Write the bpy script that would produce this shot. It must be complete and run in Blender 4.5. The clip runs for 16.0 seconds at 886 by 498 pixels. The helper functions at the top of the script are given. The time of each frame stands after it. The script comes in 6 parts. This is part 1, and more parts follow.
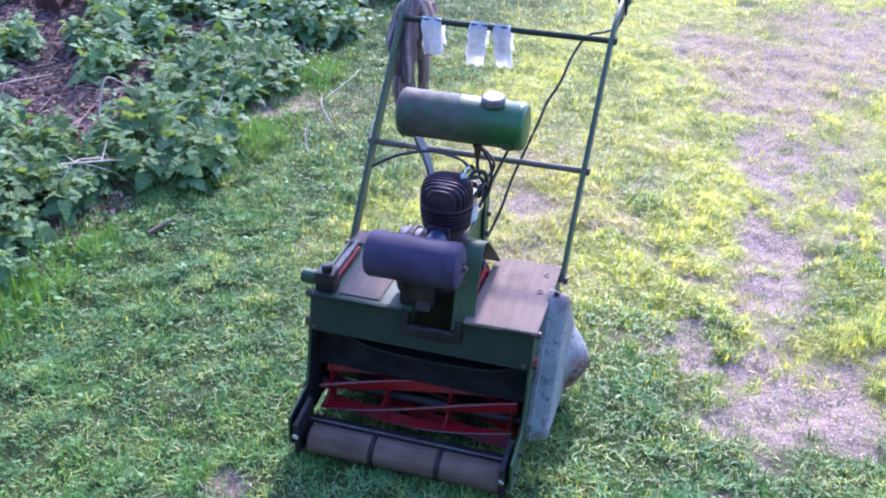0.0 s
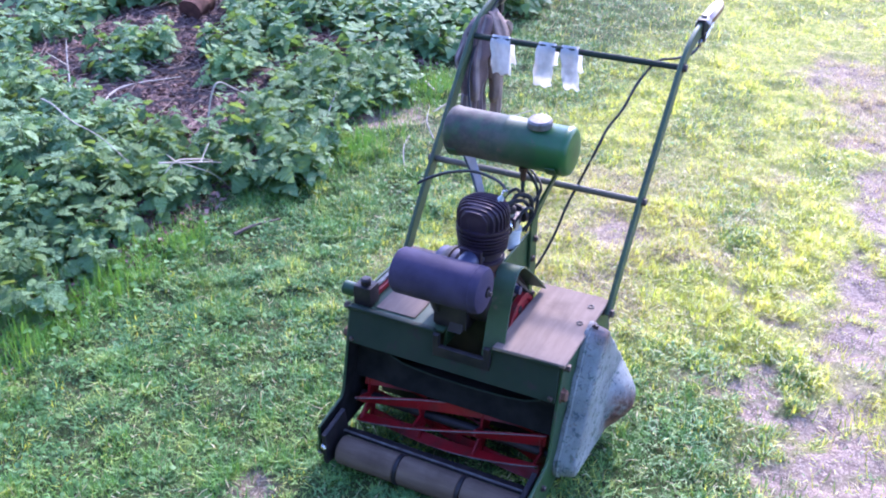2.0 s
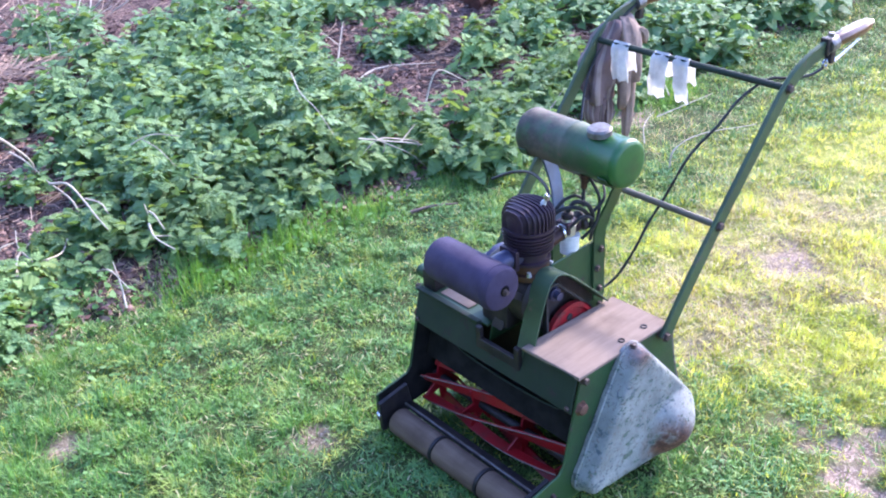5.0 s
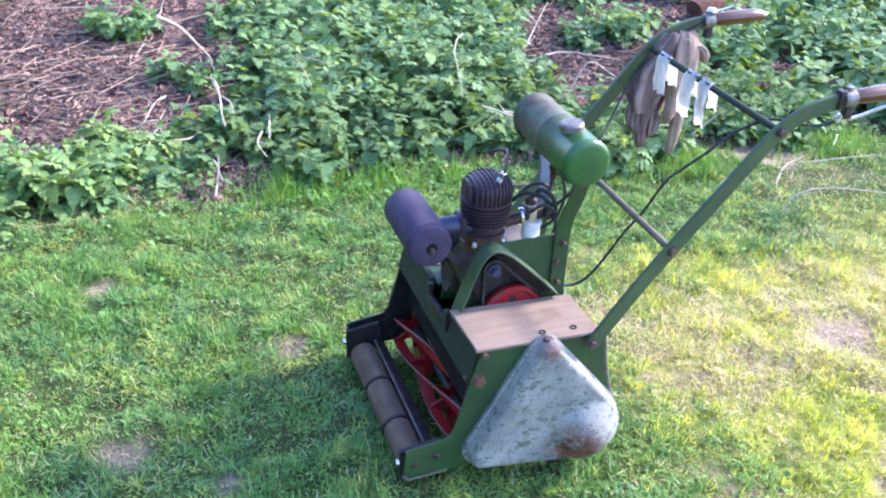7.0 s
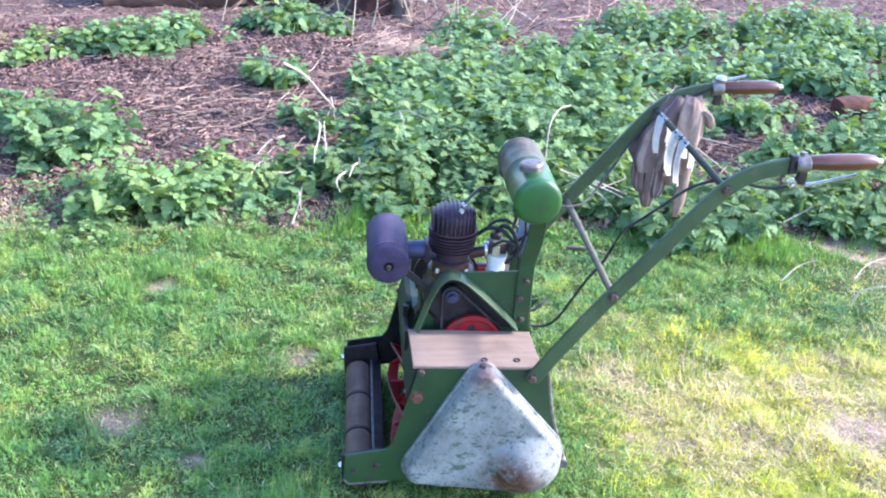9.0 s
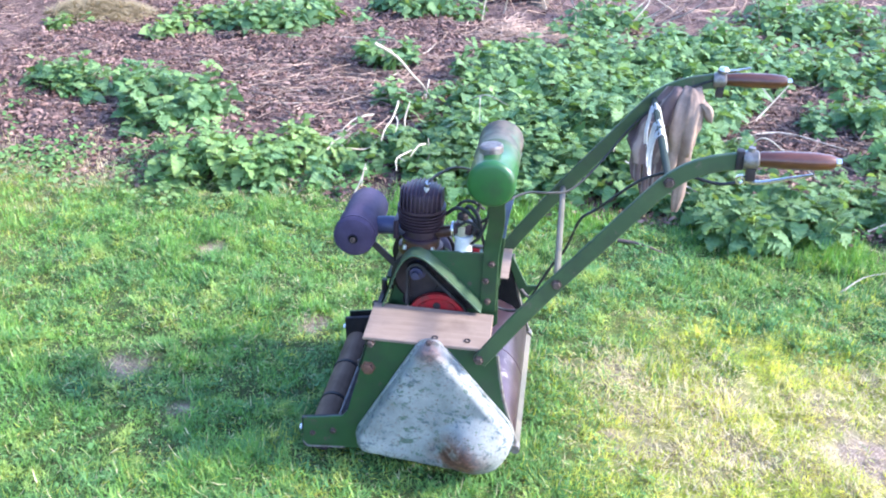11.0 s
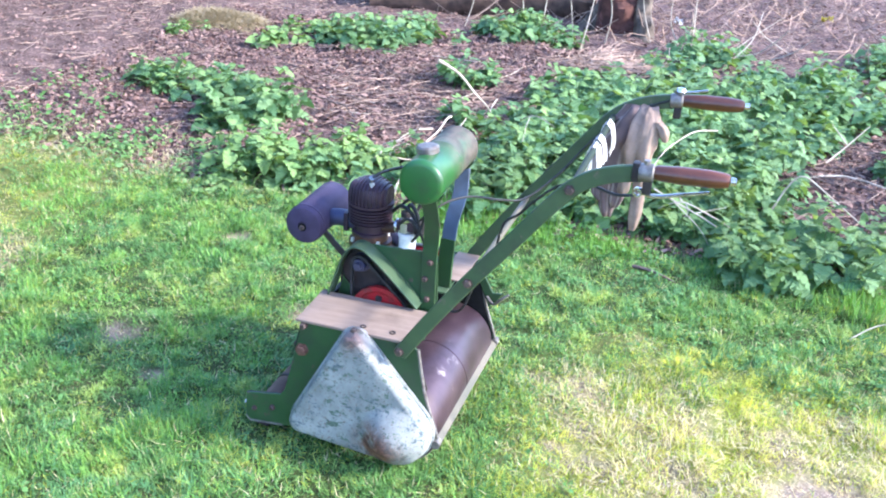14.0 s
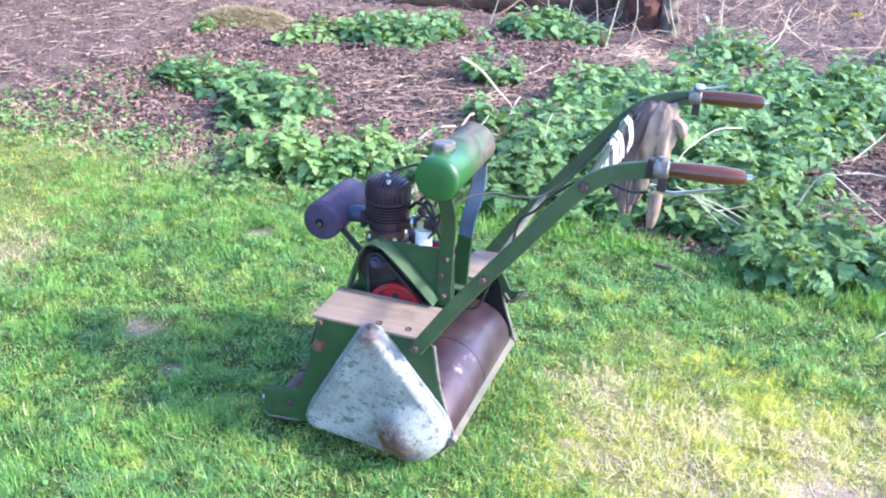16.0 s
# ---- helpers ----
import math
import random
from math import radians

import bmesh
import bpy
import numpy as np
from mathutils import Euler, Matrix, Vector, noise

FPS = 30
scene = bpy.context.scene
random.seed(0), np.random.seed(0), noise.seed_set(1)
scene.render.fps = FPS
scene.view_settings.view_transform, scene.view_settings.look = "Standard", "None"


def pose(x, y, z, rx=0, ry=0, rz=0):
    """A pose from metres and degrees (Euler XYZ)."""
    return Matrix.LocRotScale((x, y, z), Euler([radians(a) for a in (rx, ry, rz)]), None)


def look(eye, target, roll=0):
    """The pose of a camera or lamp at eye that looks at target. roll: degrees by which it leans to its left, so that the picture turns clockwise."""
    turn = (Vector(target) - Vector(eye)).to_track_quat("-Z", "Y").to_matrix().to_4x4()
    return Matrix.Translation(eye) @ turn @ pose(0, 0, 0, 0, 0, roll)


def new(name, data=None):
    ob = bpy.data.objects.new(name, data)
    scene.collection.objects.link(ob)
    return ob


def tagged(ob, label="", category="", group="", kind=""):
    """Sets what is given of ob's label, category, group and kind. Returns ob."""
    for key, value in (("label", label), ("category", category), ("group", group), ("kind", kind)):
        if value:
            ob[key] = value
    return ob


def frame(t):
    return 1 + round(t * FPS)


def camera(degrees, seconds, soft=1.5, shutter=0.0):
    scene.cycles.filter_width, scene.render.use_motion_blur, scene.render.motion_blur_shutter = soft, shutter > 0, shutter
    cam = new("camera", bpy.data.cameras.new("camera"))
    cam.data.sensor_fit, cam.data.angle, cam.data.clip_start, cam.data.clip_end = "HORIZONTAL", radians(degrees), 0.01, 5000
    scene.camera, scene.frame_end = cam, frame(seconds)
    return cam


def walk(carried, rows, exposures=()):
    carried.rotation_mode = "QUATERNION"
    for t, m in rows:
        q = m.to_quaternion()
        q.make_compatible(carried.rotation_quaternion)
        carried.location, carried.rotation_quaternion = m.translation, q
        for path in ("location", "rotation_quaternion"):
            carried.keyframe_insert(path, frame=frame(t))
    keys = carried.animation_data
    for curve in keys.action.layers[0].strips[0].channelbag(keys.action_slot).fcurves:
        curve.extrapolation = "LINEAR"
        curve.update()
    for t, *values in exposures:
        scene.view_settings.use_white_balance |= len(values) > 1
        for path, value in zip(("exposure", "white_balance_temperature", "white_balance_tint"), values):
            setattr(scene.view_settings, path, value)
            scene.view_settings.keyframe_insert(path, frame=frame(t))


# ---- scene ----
cam = camera(48.0, 16.0, soft=2.0)
PATH = [
    (0, (0.53, -1.667, 1.539), (0.056, -0.009, 0.525), 1.3),
    (0.5, (0.601, -1.686, 1.539), (0.004, -0.064, 0.532), 0.4),
    (1, (0.639, -1.668, 1.542), (-0.039, -0.077, 0.539), -1.1),
    (1.5, (0.668, -1.604, 1.547), (-0.035, -0.033, 0.528), -1.1),
    (2, (0.763, -1.538, 1.535), (-0.019, 0.014, 0.545), 0.1),
    (2.5, (0.892, -1.513, 1.547), (0.026, -0.012, 0.548), 2.3),
    (3, (1.012, -1.548, 1.55), (0.059, -0.089, 0.569), 2.4),
    (3.5, (1.125, -1.533, 1.563), (0.049, -0.14, 0.613), 0.4),
    (3.7, (1.191, -1.493, 1.56), (0.013, -0.186, 0.608), -1.0),
    (5.8, (1.43, -0.94, 1.513), (-0.003, 0.036, 0.517), -0.1),
    (6, (1.494, -0.869, 1.501), (0.005, 0.012, 0.497), 3.1),
    (6.5, (1.626, -0.734, 1.513), (0.07, 0.014, 0.502), 4.7),
    (7, (1.774, -0.651, 1.531), (0.15, -0.041, 0.537), 3.3),
    (7.5, (1.843, -0.522, 1.525), (0.168, -0.041, 0.544), 3.6),
    (8, (1.926, -0.354, 1.529), (0.2, -0.042, 0.566), 4.9),
    (8.5, (1.995, -0.229, 1.502), (0.233, 0.009, 0.588), 3.9),
    (8.7, (2.046, -0.196, 1.497), (0.263, 0.028, 0.618), 4.0),
    (10.8, (2.105, 0.328, 1.507), (0.329, 0.206, 0.595), 2.7),
    (11, (2.091, 0.384, 1.512), (0.315, 0.18, 0.615), 2.5),
    (11.5, (2.087, 0.524, 1.513), (0.332, 0.143, 0.633), 3.5),
    (12, (2.091, 0.617, 1.506), (0.358, 0.212, 0.594), 2.4),
    (12.5, (2.133, 0.675, 1.51), (0.402, 0.253, 0.601), 2.4),
    (13, (2.119, 0.771, 1.508), (0.364, 0.314, 0.663), 3.2),
    (13.5, (2.105, 0.848, 1.503), (0.379, 0.309, 0.647), 2.9),
    (14, (2.079, 0.905, 1.496), (0.348, 0.377, 0.643), 3.2),
    (14.5, (2.081, 0.925, 1.495), (0.357, 0.387, 0.636), 3.3),
    (15, (2.079, 0.932, 1.495), (0.363, 0.374, 0.633), 2.8),
    (15.5, (2.07, 0.932, 1.493), (0.349, 0.38, 0.638), 2.9),
    (16, (2.071, 0.932, 1.495), (0.361, 0.351, 0.636), 2.6),
]
EXPOSURES = [(0, 2.13, 4950, 37), (3.7, 2.47, 4950, 40), (5.8, 2.51, 5450, 27), (8.7, 2.59, 5400, 25), (10.8, 2.60, 5300, 21), (16, 2.60, 5300, 19)]
walk(cam, [(t, look(eye, target, roll)) for t, eye, target, roll in PATH], EXPOSURES)

# ---- world, sun ----
SUN_AZ, SUN_EL = radians(-3), radians(33.6)
world = bpy.data.worlds.new("sky")
scene.world = world
world.use_nodes = True
wn = world.node_tree.nodes
sky = wn.new("ShaderNodeTexSky")
sky.sky_type, sky.sun_disc = "NISHITA", False
sky.sun_elevation, sky.sun_rotation = SUN_EL, SUN_AZ
world.node_tree.links.new(sky.outputs[0], wn["Background"].inputs[0])
wn["Background"].inputs[1].default_value = 0.15
sun = new("sun", bpy.data.lights.new("sun", "SUN"))
sun.data.energy, sun.data.angle, sun.data.color = 2.0, radians(6.0), (1.0, 0.87, 0.62)
sun_way = Vector((math.sin(SUN_AZ) * math.cos(SUN_EL), math.cos(SUN_AZ) * math.cos(SUN_EL), math.sin(SUN_EL)))
sun.matrix_world = look(sun_way * 20, (0, 0, 0))


# ---- materials ----
def mat_new(name, rough=0.6, metal=0.0, spec=0.5):
    m = bpy.data.materials.new(name)
    m.use_nodes = True
    nt = m.node_tree
    b = nt.nodes["Principled BSDF"]
    b.inputs["Roughness"].default_value = rough
    b.inputs["Metallic"].default_value = metal
    b.inputs["Specular IOR Level"].default_value = spec
    return m, nt, b


def nd(nt, kind, **sockets):
    n = nt.nodes.new(kind)
    for k, v in sockets.items():
        n.inputs[k.replace("_", " ")].default_value = v
    return n


def coords(nt):
    return nt.nodes.new("ShaderNodeTexCoord").outputs["Object"]


def noise_fac(nt, scale, detail=4.0, lo=0.4, hi=0.6, vec=None, rough=0.6):
    n = nd(nt, "ShaderNodeTexNoise", Scale=scale, Detail=detail, Roughness=rough)
    nt.links.new(vec or coords(nt), n.inputs["Vector"])
    r = nd(nt, "ShaderNodeMapRange", From_Min=lo, From_Max=hi)
    nt.links.new(n.outputs["Fac"], r.inputs["Value"])
    return r.outputs["Result"]


def mix_col(nt, fac, a, b):
    m = nt.nodes.new("ShaderNodeMix")
    m.data_type = "RGBA"
    for sock, v in ((m.inputs[0], fac), (m.inputs[6], a), (m.inputs[7], b)):
        if isinstance(v, bpy.types.NodeSocket):
            nt.links.new(v, sock)
        elif isinstance(v, (int, float)):
            sock.default_value = v
        else:
            sock.default_value = (*v, 1)
    return m.outputs[2]


def math_node(nt, op, a, b=0.0):
    m = nt.nodes.new("ShaderNodeMath")
    m.operation = op
    for i, v in enumerate((a, b)):
        if isinstance(v, bpy.types.NodeSocket):
            nt.links.new(v, m.inputs[i])
        else:
            m.inputs[i].default_value = v
    return m.outputs[0]


def bump(nt, b, height, strength=0.3, dist=0.002):
    n = nd(nt, "ShaderNodeBump", Strength=strength, Distance=dist)
    nt.links.new(height, n.inputs["Height"])
    nt.links.new(n.outputs[0], b.inputs["Normal"])


def worn_paint(name, paint, paint_b, under, chips=(0.62, 0.66), rough=0.42, scale=30.0, grime=(0.03, 0.03, 0.025), grime_amt=0.55, metal=0.0, spec=0.4):
    """Paint in two tones, with grime in broad stains and chips to what lies under it."""
    m, nt, b = mat_new(name, rough, metal, spec)
    c = mix_col(nt, noise_fac(nt, 7, 3, 0.35, 0.65), paint, paint_b)
    g = math_node(nt, "MULTIPLY", noise_fac(nt, 16, 6, 0.48, 0.72), grime_amt)
    c = mix_col(nt, g, c, grime)
    chip = noise_fac(nt, scale, 8, chips[0], chips[1], rough=0.7)
    c = mix_col(nt, chip, c, under)
    nt.links.new(c, b.inputs["Base Color"])
    r = nd(nt, "ShaderNodeMapRange", To_Min=rough, To_Max=0.85)
    nt.links.new(chip, r.inputs["Value"])
    nt.links.new(r.outputs[0], b.inputs["Roughness"])
    bump(nt, b, noise_fac(nt, 160, 5, 0.2, 0.8), 0.25, 0.001)
    return m


def plain_mat(name, a, b_col, rough=0.6, metal=0.0, scale=25.0, fine=220.0, bump_s=0.3, spec=0.35):
    m, nt, b = mat_new(name, rough, metal, spec)
    c = mix_col(nt, noise_fac(nt, scale, 5, 0.35, 0.65), a, b_col)
    nt.links.new(c, b.inputs["Base Color"])
    bump(nt, b, noise_fac(nt, fine, 5, 0.2, 0.8), bump_s, 0.001)
    return m


GREEN = worn_paint("green_paint", (0.018, 0.050, 0.017), (0.028, 0.068, 0.022), (0.08, 0.06, 0.045), rough=0.45)
GREEN_PALE = worn_paint("faded_green_paint", (0.036, 0.070, 0.034), (0.056, 0.092, 0.046), (0.12, 0.095, 0.075), chips=(0.6, 0.68), rough=0.5)
def make_tank_mat():
    """Glossy green, worn to grey-brown primer towards one end, with streaks."""
    m, nt, b = mat_new("tank_paint", 0.3)
    co = coords(nt)
    c = mix_col(nt, noise_fac(nt, 9, 4, 0.35, 0.65, co), (0.014, 0.072, 0.015), (0.022, 0.098, 0.02))
    c = mix_col(nt, math_node(nt, "MULTIPLY", noise_fac(nt, 20, 6, 0.5, 0.72, co), 0.7), c, (0.03, 0.04, 0.025))
    sx = nt.nodes.new("ShaderNodeSeparateXYZ")
    nt.links.new(co, sx.inputs[0])
    end = nd(nt, "ShaderNodeMapRange", From_Min=0.09, From_Max=-0.03)
    nt.links.new(sx.outputs[0], end.inputs[0])
    worn = math_node(nt, "MULTIPLY", end.outputs[0], noise_fac(nt, 13, 6, 0.28, 0.50, co, 0.7))
    c = mix_col(nt, worn, c, mix_col(nt, noise_fac(nt, 40, 5, 0.4, 0.6, co), (0.048, 0.041, 0.032), (0.098, 0.080, 0.058)))
    c = mix_col(nt, noise_fac(nt, 45, 7, 0.63, 0.68, co, 0.7), c, (0.10, 0.07, 0.045))
    nt.links.new(c, b.inputs["Base Color"])
    r = nd(nt, "ShaderNodeMapRange", To_Min=0.38, To_Max=0.75)
    nt.links.new(worn, r.inputs[0])
    nt.links.new(r.outputs[0], b.inputs["Roughness"])
    bump(nt, b, noise_fac(nt, 120, 5, 0.2, 0.8, co), 0.15, 0.001)
    return m


GREEN_TANK = make_tank_mat()
OLIVE = worn_paint("worn_olive_green_paint", (0.036, 0.066, 0.028), (0.055, 0.088, 0.036), (0.12, 0.095, 0.07), chips=(0.6, 0.68), rough=0.5)
GREEN_DULL = worn_paint("grimy_green_paint", (0.018, 0.029, 0.019), (0.028, 0.040, 0.025), (0.04, 0.032, 0.03), chips=(0.57, 0.66), rough=0.7, spec=0.2)
BLACK_IRON = plain_mat("black_iron", (0.018, 0.016, 0.018), (0.045, 0.034, 0.032), 0.55, 0.3)
CYL_IRON = plain_mat("brown_black_cylinder_iron", (0.026, 0.015, 0.024), (0.05, 0.028, 0.038), 0.45, 0.2, 18)
MUFFLER = plain_mat("burnt_purple_steel", (0.032, 0.023, 0.046), (0.060, 0.044, 0.080), 0.72, 0.0, 14, 260, 0.4, 0.22)
BLUE_STEEL = plain_mat("blued_steel", (0.035, 0.038, 0.075), (0.06, 0.058, 0.095), 0.45, 0.4, 22)
ROLLER = worn_paint("rusty_roller_steel", (0.048, 0.030, 0.040), (0.088, 0.058, 0.068), (0.28, 0.24, 0.24), chips=(0.62, 0.70), rough=0.34, scale=14, grime=(0.035, 0.022, 0.022), grime_amt=0.8, metal=0.45)
RUSTY = plain_mat("rusty_iron", (0.09, 0.040, 0.024), (0.16, 0.085, 0.055), 0.85, 0.0, 60)
BOLT = plain_mat("rusty_bolt_head", (0.048, 0.034, 0.029), (0.115, 0.08, 0.066), 0.55, 0.3, 90)
RED = worn_paint("red_paint", (0.27, 0.006, 0.011), (0.19, 0.005, 0.008), (0.09, 0.028, 0.02), chips=(0.58, 0.68), rough=0.45, grime_amt=0.6)
ALLOY = plain_mat("dull_aluminium", (0.45, 0.44, 0.42), (0.62, 0.61, 0.58), 0.35, 0.85, 50)
CLAMP = plain_mat("grey_tarnished_clamp", (0.11, 0.10, 0.09), (0.24, 0.22, 0.20), 0.42, 0.6, 60)
CHROME = plain_mat("tarnished_chrome", (0.62, 0.62, 0.62), (0.40, 0.38, 0.36), 0.22, 0.95, 60)
WHITE_BOWL = plain_mat("cloudy_white_bowl", (0.66, 0.66, 0.64), (0.50, 0.50, 0.47), 0.35, 0.0, 60)
COPPER = plain_mat("brown_heat_stained_metal", (0.10, 0.048, 0.03), (0.05, 0.028, 0.022), 0.42, 0.5, 40)
RUBBER = plain_mat("black_rubber_cable", (0.012, 0.012, 0.012), (0.03, 0.03, 0.03), 0.55, 0.0, 60)
PAPER = plain_mat("off_white_rag", (0.80, 0.79, 0.77), (0.62, 0.60, 0.58), 0.9, 0.0, 40, 300, 0.5)
BARE_EDGE = plain_mat("bare_worn_steel", (0.20, 0.19, 0.17), (0.11, 0.09, 0.08), 0.5, 0.4, 60)


def make_cover_mat():
    m, nt, b = mat_new("flaking_silver_paint", 0.6, 0.0, 0.25)
    co = coords(nt)
    c = mix_col(nt, noise_fac(nt, 9, 4, 0.35, 0.65, co), (0.165, 0.176, 0.165), (0.30, 0.312, 0.292))
    mp = nt.nodes.new("ShaderNodeMapping")
    mp.inputs["Scale"].default_value = (1, 0.6, 1)
    nt.links.new(co, mp.inputs[0])
    flake = noise_fac(nt, 58, 8, 0.535, 0.575, mp.outputs[0], 0.80)
    c = mix_col(nt, math_node(nt, "MULTIPLY", flake, 0.85), c, mix_col(nt, noise_fac(nt, 14, 2, 0.45, 0.55, co), (0.045, 0.085, 0.05), (0.05, 0.075, 0.09)))
    fine = noise_fac(nt, 130, 6, 0.57, 0.63, co, 0.7)
    c = mix_col(nt, fine, c, (0.14, 0.12, 0.10))
    # paint broken along the folded ridge
    ridge = nd(nt, "ShaderNodeMapRange", From_Min=0.52, From_Max=0.60)
    nt.links.new(nt.nodes.new("ShaderNodeNewGeometry").outputs["Pointiness"], ridge.inputs[0])
    c = mix_col(nt, math_node(nt, "MULTIPLY", ridge.outputs[0], noise_fac(nt, 85, 6, 0.42, 0.55, co, 0.7)), c, (0.06, 0.065, 0.075))
    # rust round the boss and at the apex
    d = nd(nt, "ShaderNodeVectorMath")
    d.operation = "DISTANCE"
    nt.links.new(co, d.inputs[0])
    d.inputs[1].default_value = (0.332, 0.228, 0.090)
    near = nd(nt, "ShaderNodeMapRange", From_Min=0.085, From_Max=0.035)
    nt.links.new(d.outputs["Value"], near.inputs[0])
    d2 = nd(nt, "ShaderNodeVectorMath")
    d2.operation = "DISTANCE"
    nt.links.new(co, d2.inputs[0])
    d2.inputs[1].default_value = (0.29, 0.158, 0.352)
    near2 = nd(nt, "ShaderNodeMapRange", From_Min=0.05, From_Max=0.015)
    nt.links.new(d2.outputs["Value"], near2.inputs[0])
    both = math_node(nt, "MAXIMUM", near.outputs[0], math_node(nt, "MULTIPLY", near2.outputs[0], 0.7))
    rust = math_node(nt, "MULTIPLY", both, noise_fac(nt, 30, 6, 0.36, 0.50, co))
    c = mix_col(nt, rust, c, mix_col(nt, noise_fac(nt, 60, 4, 0.4, 0.6, co), (0.20, 0.095, 0.065), (0.075, 0.036, 0.028)))
    nt.links.new(c, b.inputs["Base Color"])
    bump(nt, b, math_node(nt, "SUBTRACT", noise_fac(nt, 70, 5, 0.2, 0.8, co), flake), 0.35, 0.0015)
    return m


COVER = make_cover_mat()


def make_wood(name, a, b_col, axis_scale, rough=0.5, scale=1.0, coat=0.0, spec=0.4):
    m, nt, b = mat_new(name, rough, 0.0, spec)
    co = coords(nt)
    mp = nt.nodes.new("ShaderNodeMapping")
    mp.inputs["Scale"].default_value = axis_scale
    nt.links.new(co, mp.inputs[0])
    grain = noise_fac(nt, 60 * scale, 6, 0.3, 0.7, mp.outputs[0])
    c = mix_col(nt, grain, a, b_col)
    stain = noise_fac(nt, 12, 4, 0.5, 0.75, co)
    c = mix_col(nt, math_node(nt, "MULTIPLY", stain, 0.5), c, tuple(v * 0.45 for v in a))
    nt.links.new(c, b.inputs["Base Color"])
    b.inputs["Coat Weight"].default_value = coat
    bump(nt, b, grain, 0.2, 0.001)
    return m


BOARD = make_wood("bare_tan_board", (0.190, 0.138, 0.104), (0.255, 0.192, 0.148), (1, 0.15, 1), 0.85, 1.0, 0.0, 0.15)
GRIP = make_wood("varnished_red_brown_wood", (0.048, 0.015, 0.007), (0.11, 0.035, 0.014), (1, 0.12, 1), 0.33, 1.0, 0.3)
ROLLER_WOOD = make_wood("weathered_grey_brown_wood", (0.11, 0.073, 0.052), (0.17, 0.12, 0.086), (0.12, 1, 1), 0.9, 1.0, 0.0, 0.15)


def make_cloth(name, base, stripe):
    m, nt, b = mat_new(name, 0.95, 0.0, 0.1)
    co = nt.nodes.new("ShaderNodeTexCoord").outputs["UV"]
    w = nd(nt, "ShaderNodeTexWave", Scale=2.6, Distortion=0.6, Detail=2.0)
    w.bands_direction = "X"
    nt.links.new(co, w.inputs["Vector"])
    r = nd(nt, "ShaderNodeMapRange", From_Min=0.66, From_Max=0.86)
    nt.links.new(w.outputs["Fac"], r.inputs[0])
    c = mix_col(nt, r.outputs[0], base, stripe)
    ob = coords(nt)
    c = mix_col(nt, math_node(nt, "MULTIPLY", noise_fac(nt, 25, 4, 0.45, 0.7, ob), 0.5), c, tuple(v * 0.55 for v in base))
    nt.links.new(c, b.inputs["Base Color"])
    bump(nt, b, noise_fac(nt, 400, 3, 0.2, 0.8, ob), 0.5, 0.001)
    return m


GLOVE = make_cloth("brown_striped_glove_cloth", (0.145, 0.103, 0.098), (0.27, 0.21, 0.18))
GLOVE_PALM = plain_mat("tan_leather_palm", (0.26, 0.19, 0.145), (0.18, 0.125, 0.095), 0.85, 0.0, 30, 200, 0.6)


def make_leafy(name, a, b_col, c_col, trans=0.35, rough=0.5, patch=2.5, patch_col=None, single=False, spec=0.18, crinkle=0.0):
    """Foliage: tint changes from leaf to leaf and in broad patches; light shines through."""
    m, nt, b = mat_new(name, rough, 0.0, spec)
    rnd = nt.nodes.new("ShaderNodeObjectInfo").outputs["Random"] if single else nt.nodes.new("ShaderNodeNewGeometry").outputs["Random Per Island"]
    c = mix_col(nt, rnd, a, b_col)
    c = mix_col(nt, noise_fac(nt, patch, 3, 0.42, 0.66), c, c_col)
    if patch_col:
        c = mix_col(nt, noise_fac(nt, patch * 4.5, 4, 0.48, 0.62), c, patch_col)
        dark = tuple(v * 0.55 for v in a)
        c = mix_col(nt, math_node(nt, "MULTIPLY", noise_fac(nt, patch * 7, 4, 0.50, 0.63), 0.9), c, dark)
    nt.links.new(c, b.inputs["Base Color"])
    if crinkle:
        bump(nt, b, noise_fac(nt, 110, 3, 0.3, 0.7), crinkle, 0.006)
    t = nt.nodes.new("ShaderNodeBsdfTranslucent")
    br = nt.nodes.new("ShaderNodeMix")
    br.data_type, br.blend_type = "RGBA", "MULTIPLY"
    br.inputs[0].default_value = 1.0
    nt.links.new(c, br.inputs[6])
    br.inputs[7].default_value = (1.5, 1.35, 0.5, 1)
    nt.links.new(br.outputs[2], t.inputs[0])
    mx = nt.nodes.new("ShaderNodeMixShader")
    mx.inputs[0].default_value = trans
    nt.links.new(b.outputs[0], mx.inputs[1])
    nt.links.new(t.outputs[0], mx.inputs[2])
    nt.links.new(mx.outputs[0], nt.nodes["Material Output"].inputs[0])
    return m


GRASS = make_leafy("lawn_grass", (0.095, 0.215, 0.052), (0.205, 0.335, 0.085), (0.115, 0.255, 0.090), 0.15, 0.5, 2.4, (0.275, 0.375, 0.078), False, 0.22)
GRASS_FRESH = make_leafy("fresh_grass_blade", (0.10, 0.25, 0.040), (0.22, 0.40, 0.075), (0.18, 0.345, 0.065), 0.18, 0.45, 5.0, None, False, 0.28)
TUFT = make_leafy("lush_grass_blade", (0.10, 0.25, 0.042), (0.22, 0.39, 0.075), (0.15, 0.31, 0.055), 0.24, 0.45, 5.0, None, False, 0.25)
GRASS_DEEP = make_leafy("deep_green_grass", (0.06, 0.15, 0.036), (0.12, 0.235, 0.052), (0.11, 0.22, 0.050), 0.14, 0.5, 3.0, None, False, 0.22)
